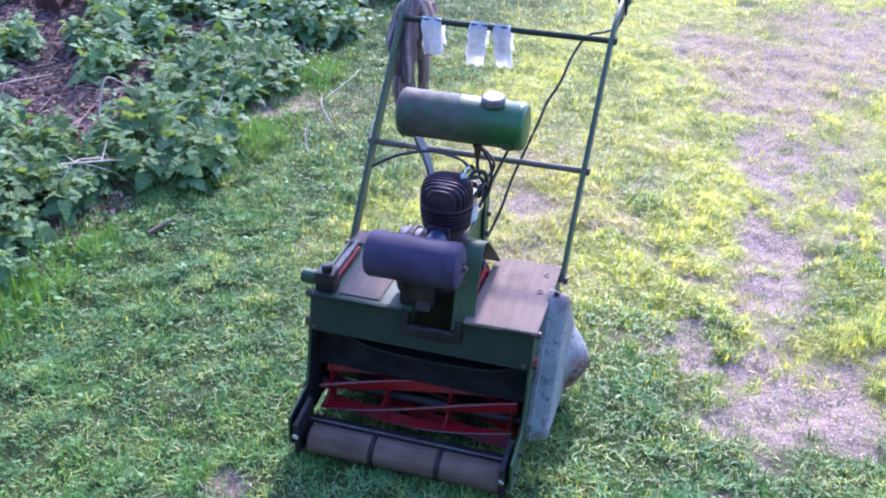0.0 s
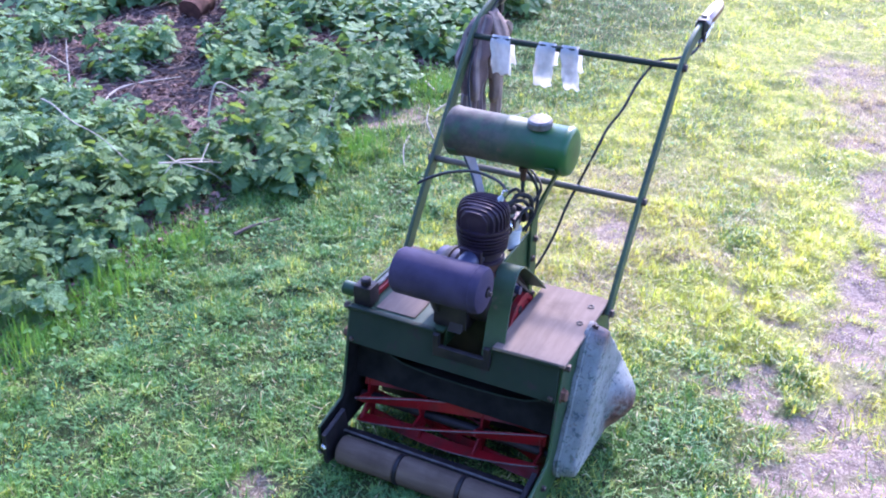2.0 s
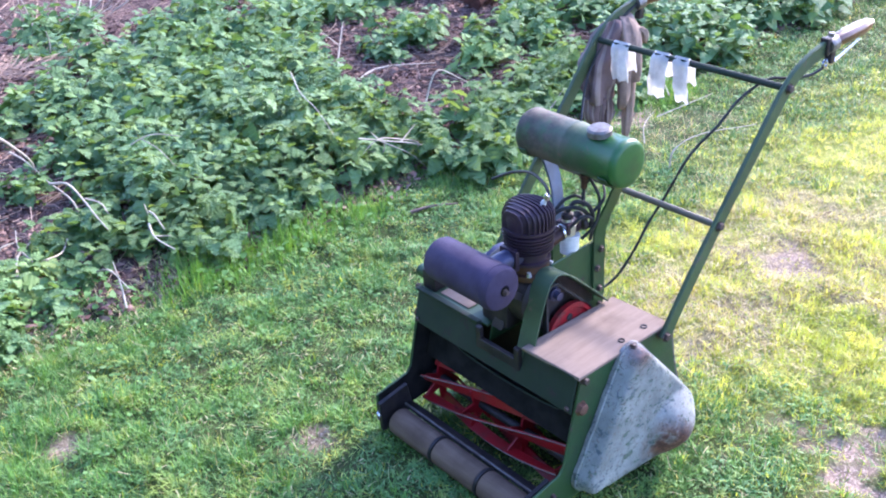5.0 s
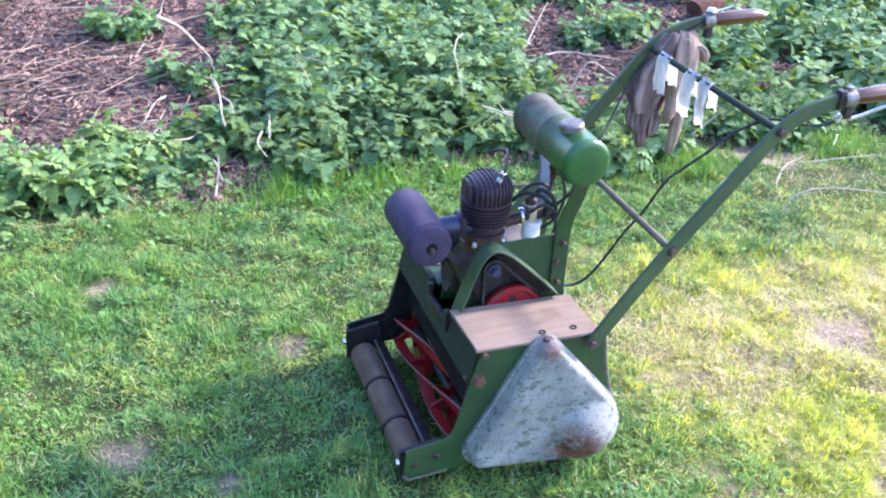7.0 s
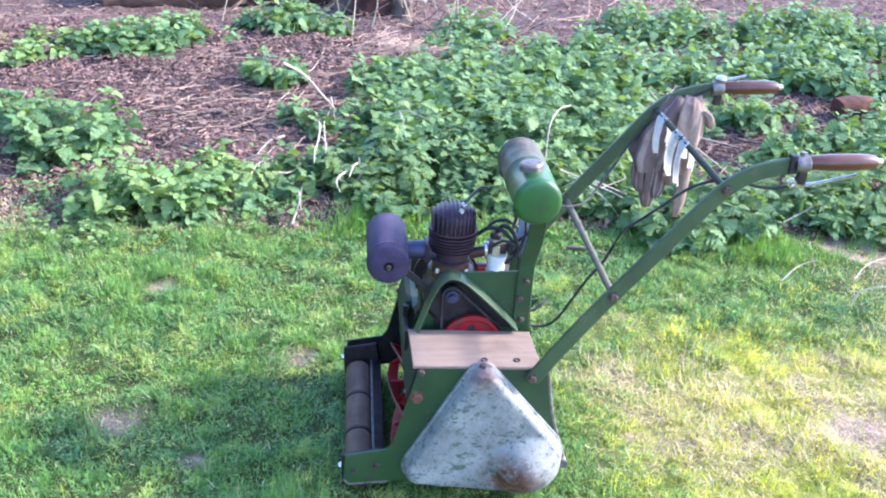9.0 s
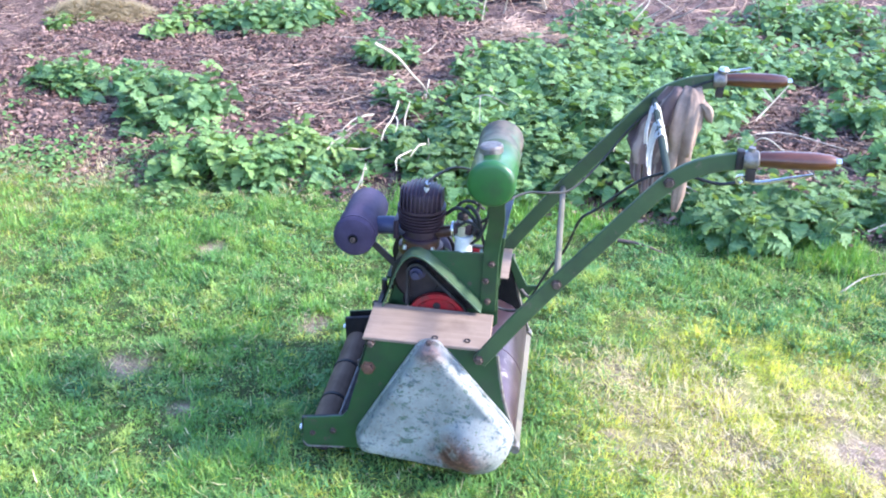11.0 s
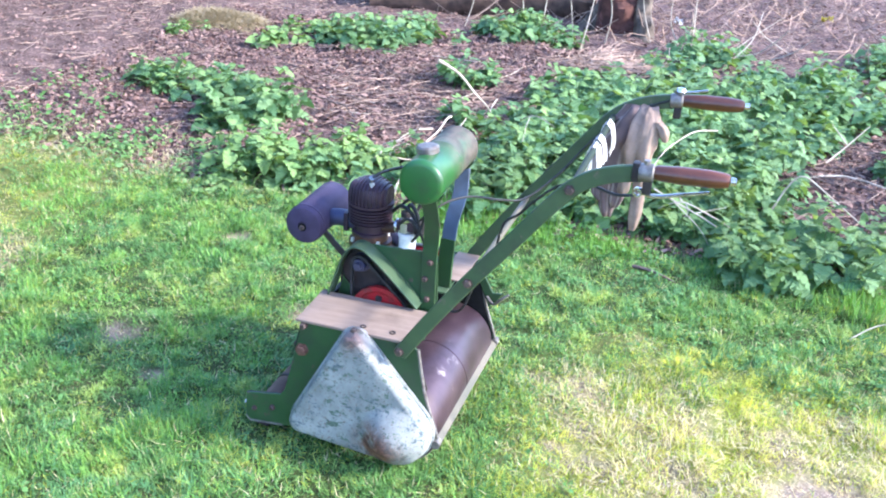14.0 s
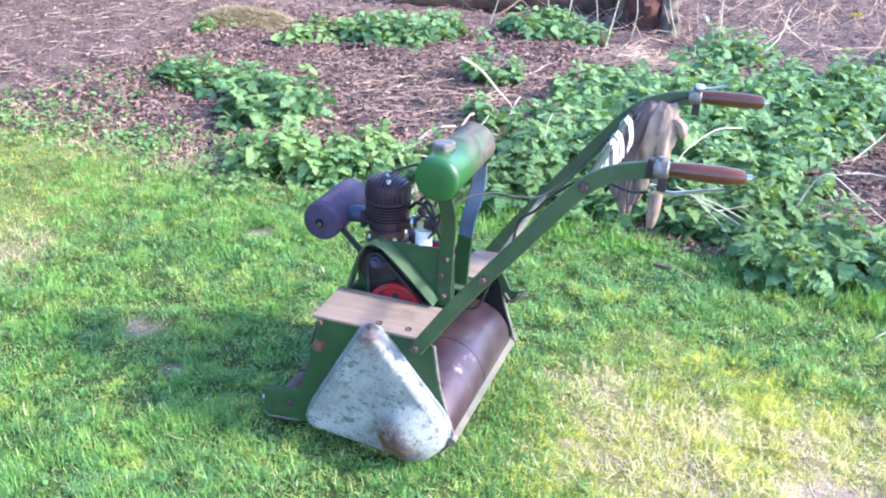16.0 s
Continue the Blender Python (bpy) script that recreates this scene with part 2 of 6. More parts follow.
NETTLE_TIP = make_leafy("young_nettle_leaf", (0.11, 0.22, 0.075), (0.26, 0.37, 0.125), (0.165, 0.28, 0.09), 0.28, 0.5, 3.0, None, False, 0.26, 0.7)
# bleached grass, its colours raised to hold the far lawn's glare
GRASS_SUN = make_leafy("sun_bleached_glare_grass", (0.28, 0.39, 0.07), (0.52, 0.57, 0.14), (0.50, 0.55, 0.13), 0.66, 0.38, 2.4, (0.60, 0.61, 0.19), False, 0.45)
DRY = make_leafy("dry_grass", (0.44, 0.37, 0.22), (0.66, 0.58, 0.38), (0.48, 0.43, 0.22), 0.3, 0.7)
HEAP_GRASS = make_leafy("tan_clippings", (0.24, 0.19, 0.11), (0.40, 0.33, 0.20), (0.30, 0.24, 0.14), 0.2, 0.8)
NETTLE = make_leafy("nettle_leaf", (0.065, 0.155, 0.065), (0.225, 0.345, 0.145), (0.13, 0.245, 0.095), 0.28, 0.5, 3.0, None, False, 0.26, 0.7)
NETTLE_SINGLE = make_leafy("nettle_top_leaf", (0.12, 0.235, 0.09), (0.30, 0.42, 0.16), (0.19, 0.32, 0.12), 0.28, 0.5, 3.0, None, True, 0.26, 0.7)
GREEN_BLACK = plain_mat("near_black_steel", (0.010, 0.010, 0.010), (0.022, 0.020, 0.019), 0.9, 0.0, 20, 150, 0.4, 0.04)
PALE_BLUE = worn_paint("pale_blue_paint", (0.055, 0.085, 0.14), (0.085, 0.115, 0.17), (0.04, 0.055, 0.05), rough=0.5)
BAR_TAN = worn_paint("bare_brownish_bar", (0.085, 0.082, 0.055), (0.13, 0.11, 0.075), (0.16, 0.13, 0.10), rough=0.6)
NETTLE_PALE = make_leafy("pale_nettle_leaf", (0.13, 0.235, 0.075), (0.24, 0.33, 0.11), (0.15, 0.26, 0.09), 0.25, 0.6, 6.0)
# dark leaves of the added hedge that holds back sky light
SKY_SCREEN = plain_mat("sky_screen_leaves", (0.022, 0.042, 0.014), (0.050, 0.085, 0.028), 0.7, 0.0, 6, 40, 1.0, 0.2)
STEM = plain_mat("green_nettle_stem", (0.09, 0.14, 0.05), (0.14, 0.13, 0.07), 0.6)
WEED = make_leafy("small_weed_leaf", (0.075, 0.175, 0.045), (0.14, 0.26, 0.065), (0.10, 0.21, 0.055), 0.25, 0.55, 4.0, None, False, 0.25)
STICK = plain_mat("bleached_dead_stick", (0.33, 0.28, 0.21), (0.47, 0.41, 0.32), 0.85, 0.0, 30)
TWIG = plain_mat("grey_brown_twig", (0.10, 0.07, 0.056), (0.20, 0.145, 0.115), 0.9, 0.0, 30)
BARK = plain_mat("dark_rough_bark", (0.06, 0.04, 0.03), (0.14, 0.09, 0.065), 0.95, 0.0, 14, 60, 1.0)
ROTTEN = plain_mat("red_brown_rotten_wood", (0.045, 0.02, 0.015), (0.12, 0.052, 0.038), 0.95, 0.0, 18, 40, 1.0)
STRAW = plain_mat("pale_straw", (0.26, 0.17, 0.12), (0.42, 0.31, 0.23), 0.9, 0.0, 30)


def make_litter():
    m, nt, b = mat_new("dead_leaf_litter", 0.9, 0.0, 0.15)
    rnd = nt.nodes.new("ShaderNodeNewGeometry").outputs["Random Per Island"]
    c = mix_col(nt, rnd, (0.075, 0.040, 0.034), (0.29, 0.19, 0.155))
    nt.links.new(c, b.inputs["Base Color"])
    return m


LITTER = make_litter()


def make_ground():
    m, nt, b = mat_new("lawn_and_bed_soil", 0.95, 0.0, 0.1)
    co = coords(nt)

    def attr(name):
        a = nt.nodes.new("ShaderNodeAttribute")
        a.attribute_name = name
        return a.outputs["Fac"]
    moss = mix_col(nt, noise_fac(nt, 14, 5, 0.35, 0.65, co), (0.032, 0.062, 0.016), (0.070, 0.110, 0.028))
    moss = mix_col(nt, noise_fac(nt, 90, 5, 0.42, 0.62, co), moss, (0.07, 0.07, 0.03))
    dirt = mix_col(nt, noise_fac(nt, 22, 6, 0.35, 0.65, co), (0.15, 0.108, 0.086), (0.36, 0.262, 0.195))
    dirt = mix_col(nt, noise_fac(nt, 150, 4, 0.5, 0.62, co), dirt, (0.48, 0.375, 0.285))
    straw = mix_col(nt, noise_fac(nt, 60, 6, 0.4, 0.6, co), (0.34, 0.28, 0.16), (0.17, 0.135, 0.085))
    bed = mix_col(nt, noise_fac(nt, 9, 6, 0.35, 0.65, co), (0.066, 0.043, 0.039), (0.150, 0.100, 0.088))
    bed = mix_col(nt, noise_fac(nt, 70, 6, 0.52, 0.66, co), bed, (0.27, 0.19, 0.155))
    # yellowed moss, lightened further to paint in glare on the lawn
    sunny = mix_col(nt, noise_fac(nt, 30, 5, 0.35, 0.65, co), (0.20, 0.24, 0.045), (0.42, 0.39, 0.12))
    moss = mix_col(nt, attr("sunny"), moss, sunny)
    c = mix_col(nt, attr("dry"), moss, straw)
    c = mix_col(nt, attr("bare"), c, dirt)
    c = mix_col(nt, attr("bed"), c, bed)
    nt.links.new(c, b.inputs["Base Color"])
    bump(nt, b, noise_fac(nt, 45, 8, 0.2, 0.8, co, 0.7), 0.8, 0.012)
    return m


GROUND = make_ground()


# ---- mesh helpers ----
def thing(name, label, category, at=(0, 0, 0), group=""):
    ob = new(name)
    ob.location = at
    ob.empty_display_size = 0.1
    return tagged(ob, label, category, group)


def finish(bm, smooth=35):
    bmesh.ops.recalc_face_normals(bm, faces=bm.faces[:])
    me = bpy.data.meshes.new("mesh")
    bm.to_mesh(me)
    bm.free()
    me.set_sharp_from_angle(angle=radians(smooth))
    for p in me.polygons:
        p.use_smooth = True
    return me


def part(name, bm, material, parent=None, label="", smooth=35):
    me = finish(bm, smooth) if isinstance(bm, bmesh.types.BMesh) else bm
    if not me.materials:
        me.materials.append(material)
    ob = new(name, me)
    if parent:
        ob.parent = parent
        base = parent
        off = Vector((0, 0, 0))
        while base:
            off += base.location
            base = base.parent
        ob.matrix_parent_inverse = Matrix.Translation(-off)
    return tagged(ob, label)


def box_bm(lo, hi, bev=0.002, seg=2):
    bm = bmesh.new()
    bmesh.ops.create_cube(bm, size=1)
    for v in bm.verts:
        v.co = Vector([(a + b) / 2 + c * (b - a) for a, b, c in zip(lo, hi, v.co)])
    if bev:
        bmesh.ops.bevel(bm, geom=bm.edges[:], offset=bev, segments=seg, affect="EDGES", profile=0.6)
    return bm


def prism_bm(outline, lo, hi, axis="x", bev=0.0015):
    """A plate with that outline, from lo to hi along the axis; outline in the other two axes, in order."""
    bm = bmesh.new()
    put = {"x": lambda a, b, t: (t, a, b), "y": lambda a, b, t: (a, t, b), "z": lambda a, b, t: (a, b, t)}[axis]
    f = bm.faces.new([bm.verts.new(put(a, b, lo)) for a, b in outline])
    ext = bmesh.ops.extrude_face_region(bm, geom=[f])
    move = Vector(put(0, 0, hi - lo))
    for g in ext["geom"]:
        if isinstance(g, bmesh.types.BMVert):
            g.co += move
    if bev:
        bmesh.ops.bevel(bm, geom=[e for e in bm.edges if e.calc_face_angle(0) > 0.5], offset=bev, segments=1, affect="EDGES")
    return bm


def smooth_line(points, n=6):
    """Catmull-Rom through the points."""
    p = [Vector(q) for q in points]
    p = [p[0] * 2 - p[1]] + p + [p[-1] * 2 - p[-2]]
    out = []
    for i in range(1, len(p) - 2):
        for k in range(n):
            t = k / n
            a, b, c, d = p[i - 1:i + 3]
            out.append(0.5 * ((2 * b) + (c - a) * t + (2 * a - 5 * b + 4 * c - d) * t * t + (3 * b - a - 3 * c + d) * t ** 3))
    return out + [p[-2]]


def tube_into(bm, line, radius, sides=8, cap=True):
    """A round bar along the line; radius a number or a function of 0..1."""
    line = [Vector(q) for q in line]
    rad = radius if callable(radius) else (lambda u: radius)
    rings = []
    ref = Vector((0.31, 0.17, 0.93)).normalized()
    for i, q in enumerate(line):
        d = (line[min(i + 1, len(line) - 1)] - line[max(i - 1, 0)]).normalized()
        a = d.cross(ref)
        if a.length < 0.05:
            a = d.cross(Vector((1, 0, 0)))
        a.normalize()
        b = d.cross(a)
        r = rad(i / (len(line) - 1))
        rings.append([bm.verts.new(q + r * (math.cos(k * math.tau / sides) * a + math.sin(k * math.tau / sides) * b)) for k in range(sides)])
    for r0, r1 in zip(rings, rings[1:]):
        for k in range(sides):
            bm.faces.new((r0[k], r0[(k + 1) % sides], r1[(k + 1) % sides], r1[k]))
    if cap:
        bm.faces.new(rings[0])
        bm.faces.new(rings[-1])
    return bm


def tube_bm(points, radius, sides=10, n=6, straight=False):
    return tube_into(bmesh.new(), points if straight else smooth_line(points, n), radius, sides)


def lathe_bm(profile, center, way=(1, 0, 0), sides=32):
    """Profile of (along, radius) turned round a line through center."""
    bm = bmesh.new()
    way = Vector(way).normalized()
    a = way.cross(Vector((0, 0, 1)) if abs(way.z) < 0.9 else Vector((1, 0, 0))).normalized()
    b = way.cross(a)
    rings = []
    for s, r in profile:
        q = Vector(center) + way * s
        if r < 1e-5:
            rings.append([bm.verts.new(q)])
        else:
            rings.append([bm.verts.new(q + r * (math.cos(k * math.tau / sides) * a + math.sin(k * math.tau / sides) * b)) for k in range(sides)])
    for r0, r1 in zip(rings, rings[1:]):
        for k in range(sides):
            k2 = (k + 1) % sides
            if len(r0) == 1 and len(r1) == 1:
                continue
            if len(r0) == 1:
                bm.faces.new((r0[0], r1[k2], r1[k]))
            elif len(r1) == 1:
                bm.faces.new((r0[k], r0[k2], r1[0]))
            else:
                bm.faces.new((r0[k], r0[k2], r1[k2], r1[k]))
    return bm


def strap_bm(line, width, thick, side=(1, 0, 0)):
    """A flat bar along a line: thick along side, width across."""
    bm = bmesh.new()
    side = Vector(side)
    rings = []
    for i, q in enumerate(line):
        q = Vector(q)
        d = (Vector(line[min(i + 1, len(line) - 1)]) - Vector(line[max(i - 1, 0)])).normalized()
        w = d.cross(side).normalized()
        s = w.cross(d).normalized()
        rings.append([bm.verts.new(q + w * (u * width / 2) + s * (v * thick / 2)) for u, v in ((-1, -1), (1, -1), (1, 1), (-1, 1))])
    for r0, r1 in zip(rings, rings[1:]):
        for k in range(4):
            bm.faces.new((r0[k], r0[(k + 1) % 4], r1[(k + 1) % 4], r1[k]))
    bm.faces.new(rings[0])
    bm.faces.new(rings[-1])
    bmesh.ops.recalc_face_normals(bm, faces=bm.faces[:])
    bmesh.ops.bevel(bm, geom=[e for e in bm.edges if e.calc_face_angle(0) > 0.9], offset=min(thick, width) * 0.22, segments=1, affect="EDGES")
    return bm


def hull_outline(circles, n=110):
    """Outline of a belt round circles (y, z, r), evenly stepped."""
    pts = []
    for k in range(720):
        u = (math.cos(k * math.tau / 720), math.sin(k * math.tau / 720))
        c = max(circles, key=lambda q: q[0] * u[0] + q[1] * u[1] + q[2])
        pts.append((c[0] + c[2] * u[0], c[1] + c[2] * u[1]))
    p = np.array(pts + pts[:1])
    s = np.concatenate([[0], np.cumsum(np.hypot(*np.diff(p, axis=0).T))])
    keep = np.concatenate([[True], np.diff(s) > 1e-9])
    at = np.linspace(0, s[-1], n, endpoint=False)
    return list(zip(np.interp(at, s[keep], p[keep, 0]), np.interp(at, s[keep], p[keep, 1])))


def bolt(at, parent, way=(1, 0, 0), r=0.008, h=0.007, material=None, name="bolt"):
    way = Vector(way)
    bm = lathe_bm([(0, 0), (0, r * 1.35), (0.0018, r * 1.35), (0.0018, r), (h - 0.0015, r), (h, r * 0.8), (h, 0)], at, way, 6)
    return part(name, bm, material or BOLT, parent)


# ---- ground ----
LAWN_EDGE = -1.25
BARE = [  # y-stretched worn places: x, y, half width, half length, strength
    (0.79, 0.50, 0.11, 0.34, 1.0), (0.78, 0.95, 0.12, 0.30, 0.95), (0.75, 1.22, 0.10, 0.14, 0.95), (0.77, 1.85, 0.13, 0.42, 0.95), (0.80, 2.75, 0.30, 0.55, 1.0), (0.48, 3.1, 0.22, 0.32, 0.85), (1.15, 3.2, 0.40, 0.8, 0.95),
    (0.67, 0.28, 0.07, 0.06, 0.9), (0.95, 0.43, 0.10, 0.16, 0.95), (0.53, 0.92, 0.05, 0.05, 0.9), (0.61, 0.52, 0.05, 0.05, 0.9), (0.58, 1.10, 0.05, 0.05, 0.9), (0.55, 0.62, 0.04, 0.05, 0.7),
    (-0.03, -0.69, 0.07, 0.085, 0.62), (0.13, -0.48, 0.055, 0.045, 0.6), (0.0, 1.2, 0.08, 0.12, 0.7), (0.05, 0.62, 0.06, 0.09, 0.7),
    (-0.36, -0.26, 0.05, 0.06, 0.6), (-1.15, 1.75, 0.12, 0.16, 0.9), (1.0, 1.8, 0.20, 0.6, 0.35), (-0.75, -0.72, 0.05, 0.07, 0.7),
    (-0.16, -1.45, 0.10, 0.10, 0.6),
]
DRYS = [(-0.10, 0.82, 0.38, 0.36, 1.0), (-0.05, 1.25, 0.42, 0.42, 1.0), (0.05, 1.75, 0.35, 0.5, 0.30),
        (0.78, 0.8, 0.28, 0.7, 0.35), (0.8, 3.0, 0.6, 0.8, 0.45), (-1.22, -1.5, 0.16, 0.9, 0.6), (-0.9, 1.75, 0.2, 0.3, 0.35), (-0.2, -1.4, 0.2, 0.2, 0.6)]


def lattice(seed):
    return np.random.RandomState(seed).rand(256, 256)


LATTICES = [lattice(s) for s in range(4)]


def vnoise(x, y, scale, seed=0):
    """Value noise, 0..1, on arrays."""
    g = LATTICES[seed % 4]
    x, y = x * scale + 37.3 * seed, y * scale + 11.7 * seed
    xi, yi = np.floor(x).astype(int), np.floor(y).astype(int)
    fx, fy = x - xi, y - yi
    fx, fy = fx * fx * (3 - 2 * fx), fy * fy * (3 - 2 * fy)
    a, b = g[xi % 256, yi % 256], g[(xi + 1) % 256, yi % 256]
    c, d = g[xi % 256, (yi + 1) % 256], g[(xi + 1) % 256, (yi + 1) % 256]
    return (a * (1 - fx) + b * fx) * (1 - fy) + (c * (1 - fx) + d * fx) * fy


def fbm(x, y, scale, seed=0):
    return 0.55 * vnoise(x, y, scale, seed) + 0.3 * vnoise(x, y, scale * 2.3, seed + 1) + 0.15 * vnoise(x, y, scale * 5.1, seed + 2)


def step01(v, lo, hi):
    t = np.clip((v - lo) / (hi - lo), 0, 1)
    return t * t * (3 - 2 * t)


def spots(x, y, table):
    out = np.zeros_like(x)
    warp = (fbm(x, y, 7, 1) - 0.5) * 1.5
    for cx, cy, rx, ry, s in table:
        d = np.hypot((x - cx) / rx, (y - cy) / ry) + warp
        out = np.maximum(out, s * step01(-d, -1.35, -0.35))
    return out


def bare(x, y):
    """Bare earth: the worn places, and brown scuffs across the thin part of the lawn."""
    zone = step01(x, 0.25, 0.55) * step01(y, -0.3, 0.3) * step01(-np.abs(x - 0.8), -1.0, -0.4)
    scuff = 0.85 * zone * step01(fbm(x * 1.2, y, 8, 1), 0.60, 0.70)
    return np.maximum(spots(x, y, BARE), scuff)


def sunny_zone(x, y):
    """Where the lawn is thin, mossy and yellowed, and coloured brighter still for glare."""
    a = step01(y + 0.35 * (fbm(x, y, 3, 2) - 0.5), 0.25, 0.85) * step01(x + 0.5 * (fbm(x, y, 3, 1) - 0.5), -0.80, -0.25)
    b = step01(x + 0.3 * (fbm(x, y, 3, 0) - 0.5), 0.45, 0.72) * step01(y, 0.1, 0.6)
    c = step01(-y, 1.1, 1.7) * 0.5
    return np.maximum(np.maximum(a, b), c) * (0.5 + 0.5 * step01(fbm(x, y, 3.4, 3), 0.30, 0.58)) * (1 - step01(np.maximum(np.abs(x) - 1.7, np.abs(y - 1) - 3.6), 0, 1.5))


def lawn_edge(x, y):
    """Positive inside the planted bed."""
    return (LAWN_EDGE + 0.12 * (fbm(y, y * 0, 1.3, 2) - 0.5) * 2) - x


def ground_z(x, y):
    bed = step01(lawn_edge(x, y), -0.1, 0.6)
    far = step01(np.hypot(x, y), 8, 30)
    rough = (fbm(x, y, 6, 0) - 0.5) * (0.010 + 0.07 * bed) * (1 - far)
    rough += (1 - bed) * (1 - far) * ((vnoise(x, y, 13, 1) - 0.5) * 0.020 + (vnoise(x, y, 27, 2) - 0.5) * 0.010)
    under = np.exp(-((x / 0.5) ** 4 + ((y - 0.12) / 0.5) ** 4))
    return rough * (1 - 0.85 * under) - 0.012 * bare(x, y) * (1 - under) + 0.03 * bed * (1 - far)


def build_ground():
    gx = np.concatenate([[-900, -300, -100, -40, -20, -12], np.arange(-9, -4, 0.10), np.arange(-4, 1.6, 0.03), np.arange(1.6, 4, 0.2), [6, 12, 30, 100, 300, 900]])
    gy = np.concatenate([[-900, -300, -100, -40, -20, -10], np.arange(-6, -2.5, 0.10), np.arange(-2.5, 4.6, 0.03), np.arange(4.6, 8, 0.15), [12, 25, 60, 200, 900]])
    X, Y = np.meshgrid(gx, gy, indexing="ij")
    x, y = X.ravel(), Y.ravel()
    nx, ny = len(gx), len(gy)
    i = (np.arange(nx - 1)[:, None] * ny + np.arange(ny - 1)[None, :]).ravel()
    faces = np.stack([i, i + ny, i + ny + 1, i + 1], 1)
    me = bpy.data.meshes.new("ground")
    me.from_pydata(np.stack([x, y, ground_z(x, y)], 1).tolist(), [], faces.tolist())
    me.polygons.foreach_set("use_smooth", [True] * len(faces))
    for name, values in (("bare", np.minimum(1, 1.25 * bare(x, y)) * step01(fbm(x, y, 22, 2), 0.18, 0.42)), ("dry", spots(x, y, DRYS) * step01(fbm(x, y, 12, 3), 0.3, 0.6)),
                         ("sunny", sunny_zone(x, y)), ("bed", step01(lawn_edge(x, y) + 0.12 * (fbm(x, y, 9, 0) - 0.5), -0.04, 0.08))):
        me.attributes.new(name, "FLOAT", "POINT").data.foreach_set("value", values.astype(np.float32))
    me.materials.append(GROUND)
    tagged(new("ground", me), "mossy worn lawn running into a bare earth bed", "ground", kind="structure")


build_ground()


def build_sky_screen():
    """An added hedge, out of view behind the camera's way, that cuts sky light on the mower's front."""
    gx, gz = np.arange(-9, 9.01, 0.25), np.linspace(0, 3.2, 14)
    bm = bmesh.new()
    sides = []
    for y0, way in ((-5.0, 1), (-5.9, -1)):
        grid = []
        for z in gz:
            grid.append([bm.verts.new((x, y0 + way * 0.14 * (noise.noise((x * 2, z * 2, y0)) - 0.3), z + (0.1 * noise.noise((x * 1.5, y0, 5)) if z > 3 else 0))) for x in gx])
        sides.append(grid)
        for r0, r1 in zip(grid, grid[1:]):
            for i in range(len(gx) - 1):
                bm.faces.new((r0[i], r0[i + 1], r1[i + 1], r1[i]))
    for i in range(len(gx) - 1):
        bm.faces.new((sides[0][-1][i], sides[0][-1][i + 1], sides[1][-1][i + 1], sides[1][-1][i]))
    for j in range(len(gz) - 1):
        for i in (0, -1):
            bm.faces.new((sides[0][j][i], sides[0][j + 1][i], sides[1][j + 1][i], sides[1][j][i]))
    me = finish(bm, 80)
    me.materials.append(SKY_SCREEN)
    tagged(new("sky_screen_south", me), "added dark green hedge, out of view, cutting sky light", "hedge", kind="structure")


build_sky_screen()


# ---- the mower ----
mower = thing("lawn_mower", "vintage green petrol cylinder lawn mower standing on the grass", "lawn mower")
PLATE = [(-0.137, 0.112), (-0.045, 0.128), (-0.032, 0.145), (0.018, 0.347), (0.283, 0.347), (0.300, 0.335), (0.322, 0.22), (0.357, 0.112), (0.352, 0.095),
         (0.31, 0.085), (0.24, 0.06), (0.02, 0.045), (-0.13, 0.032), (-0.14, 0.042)]


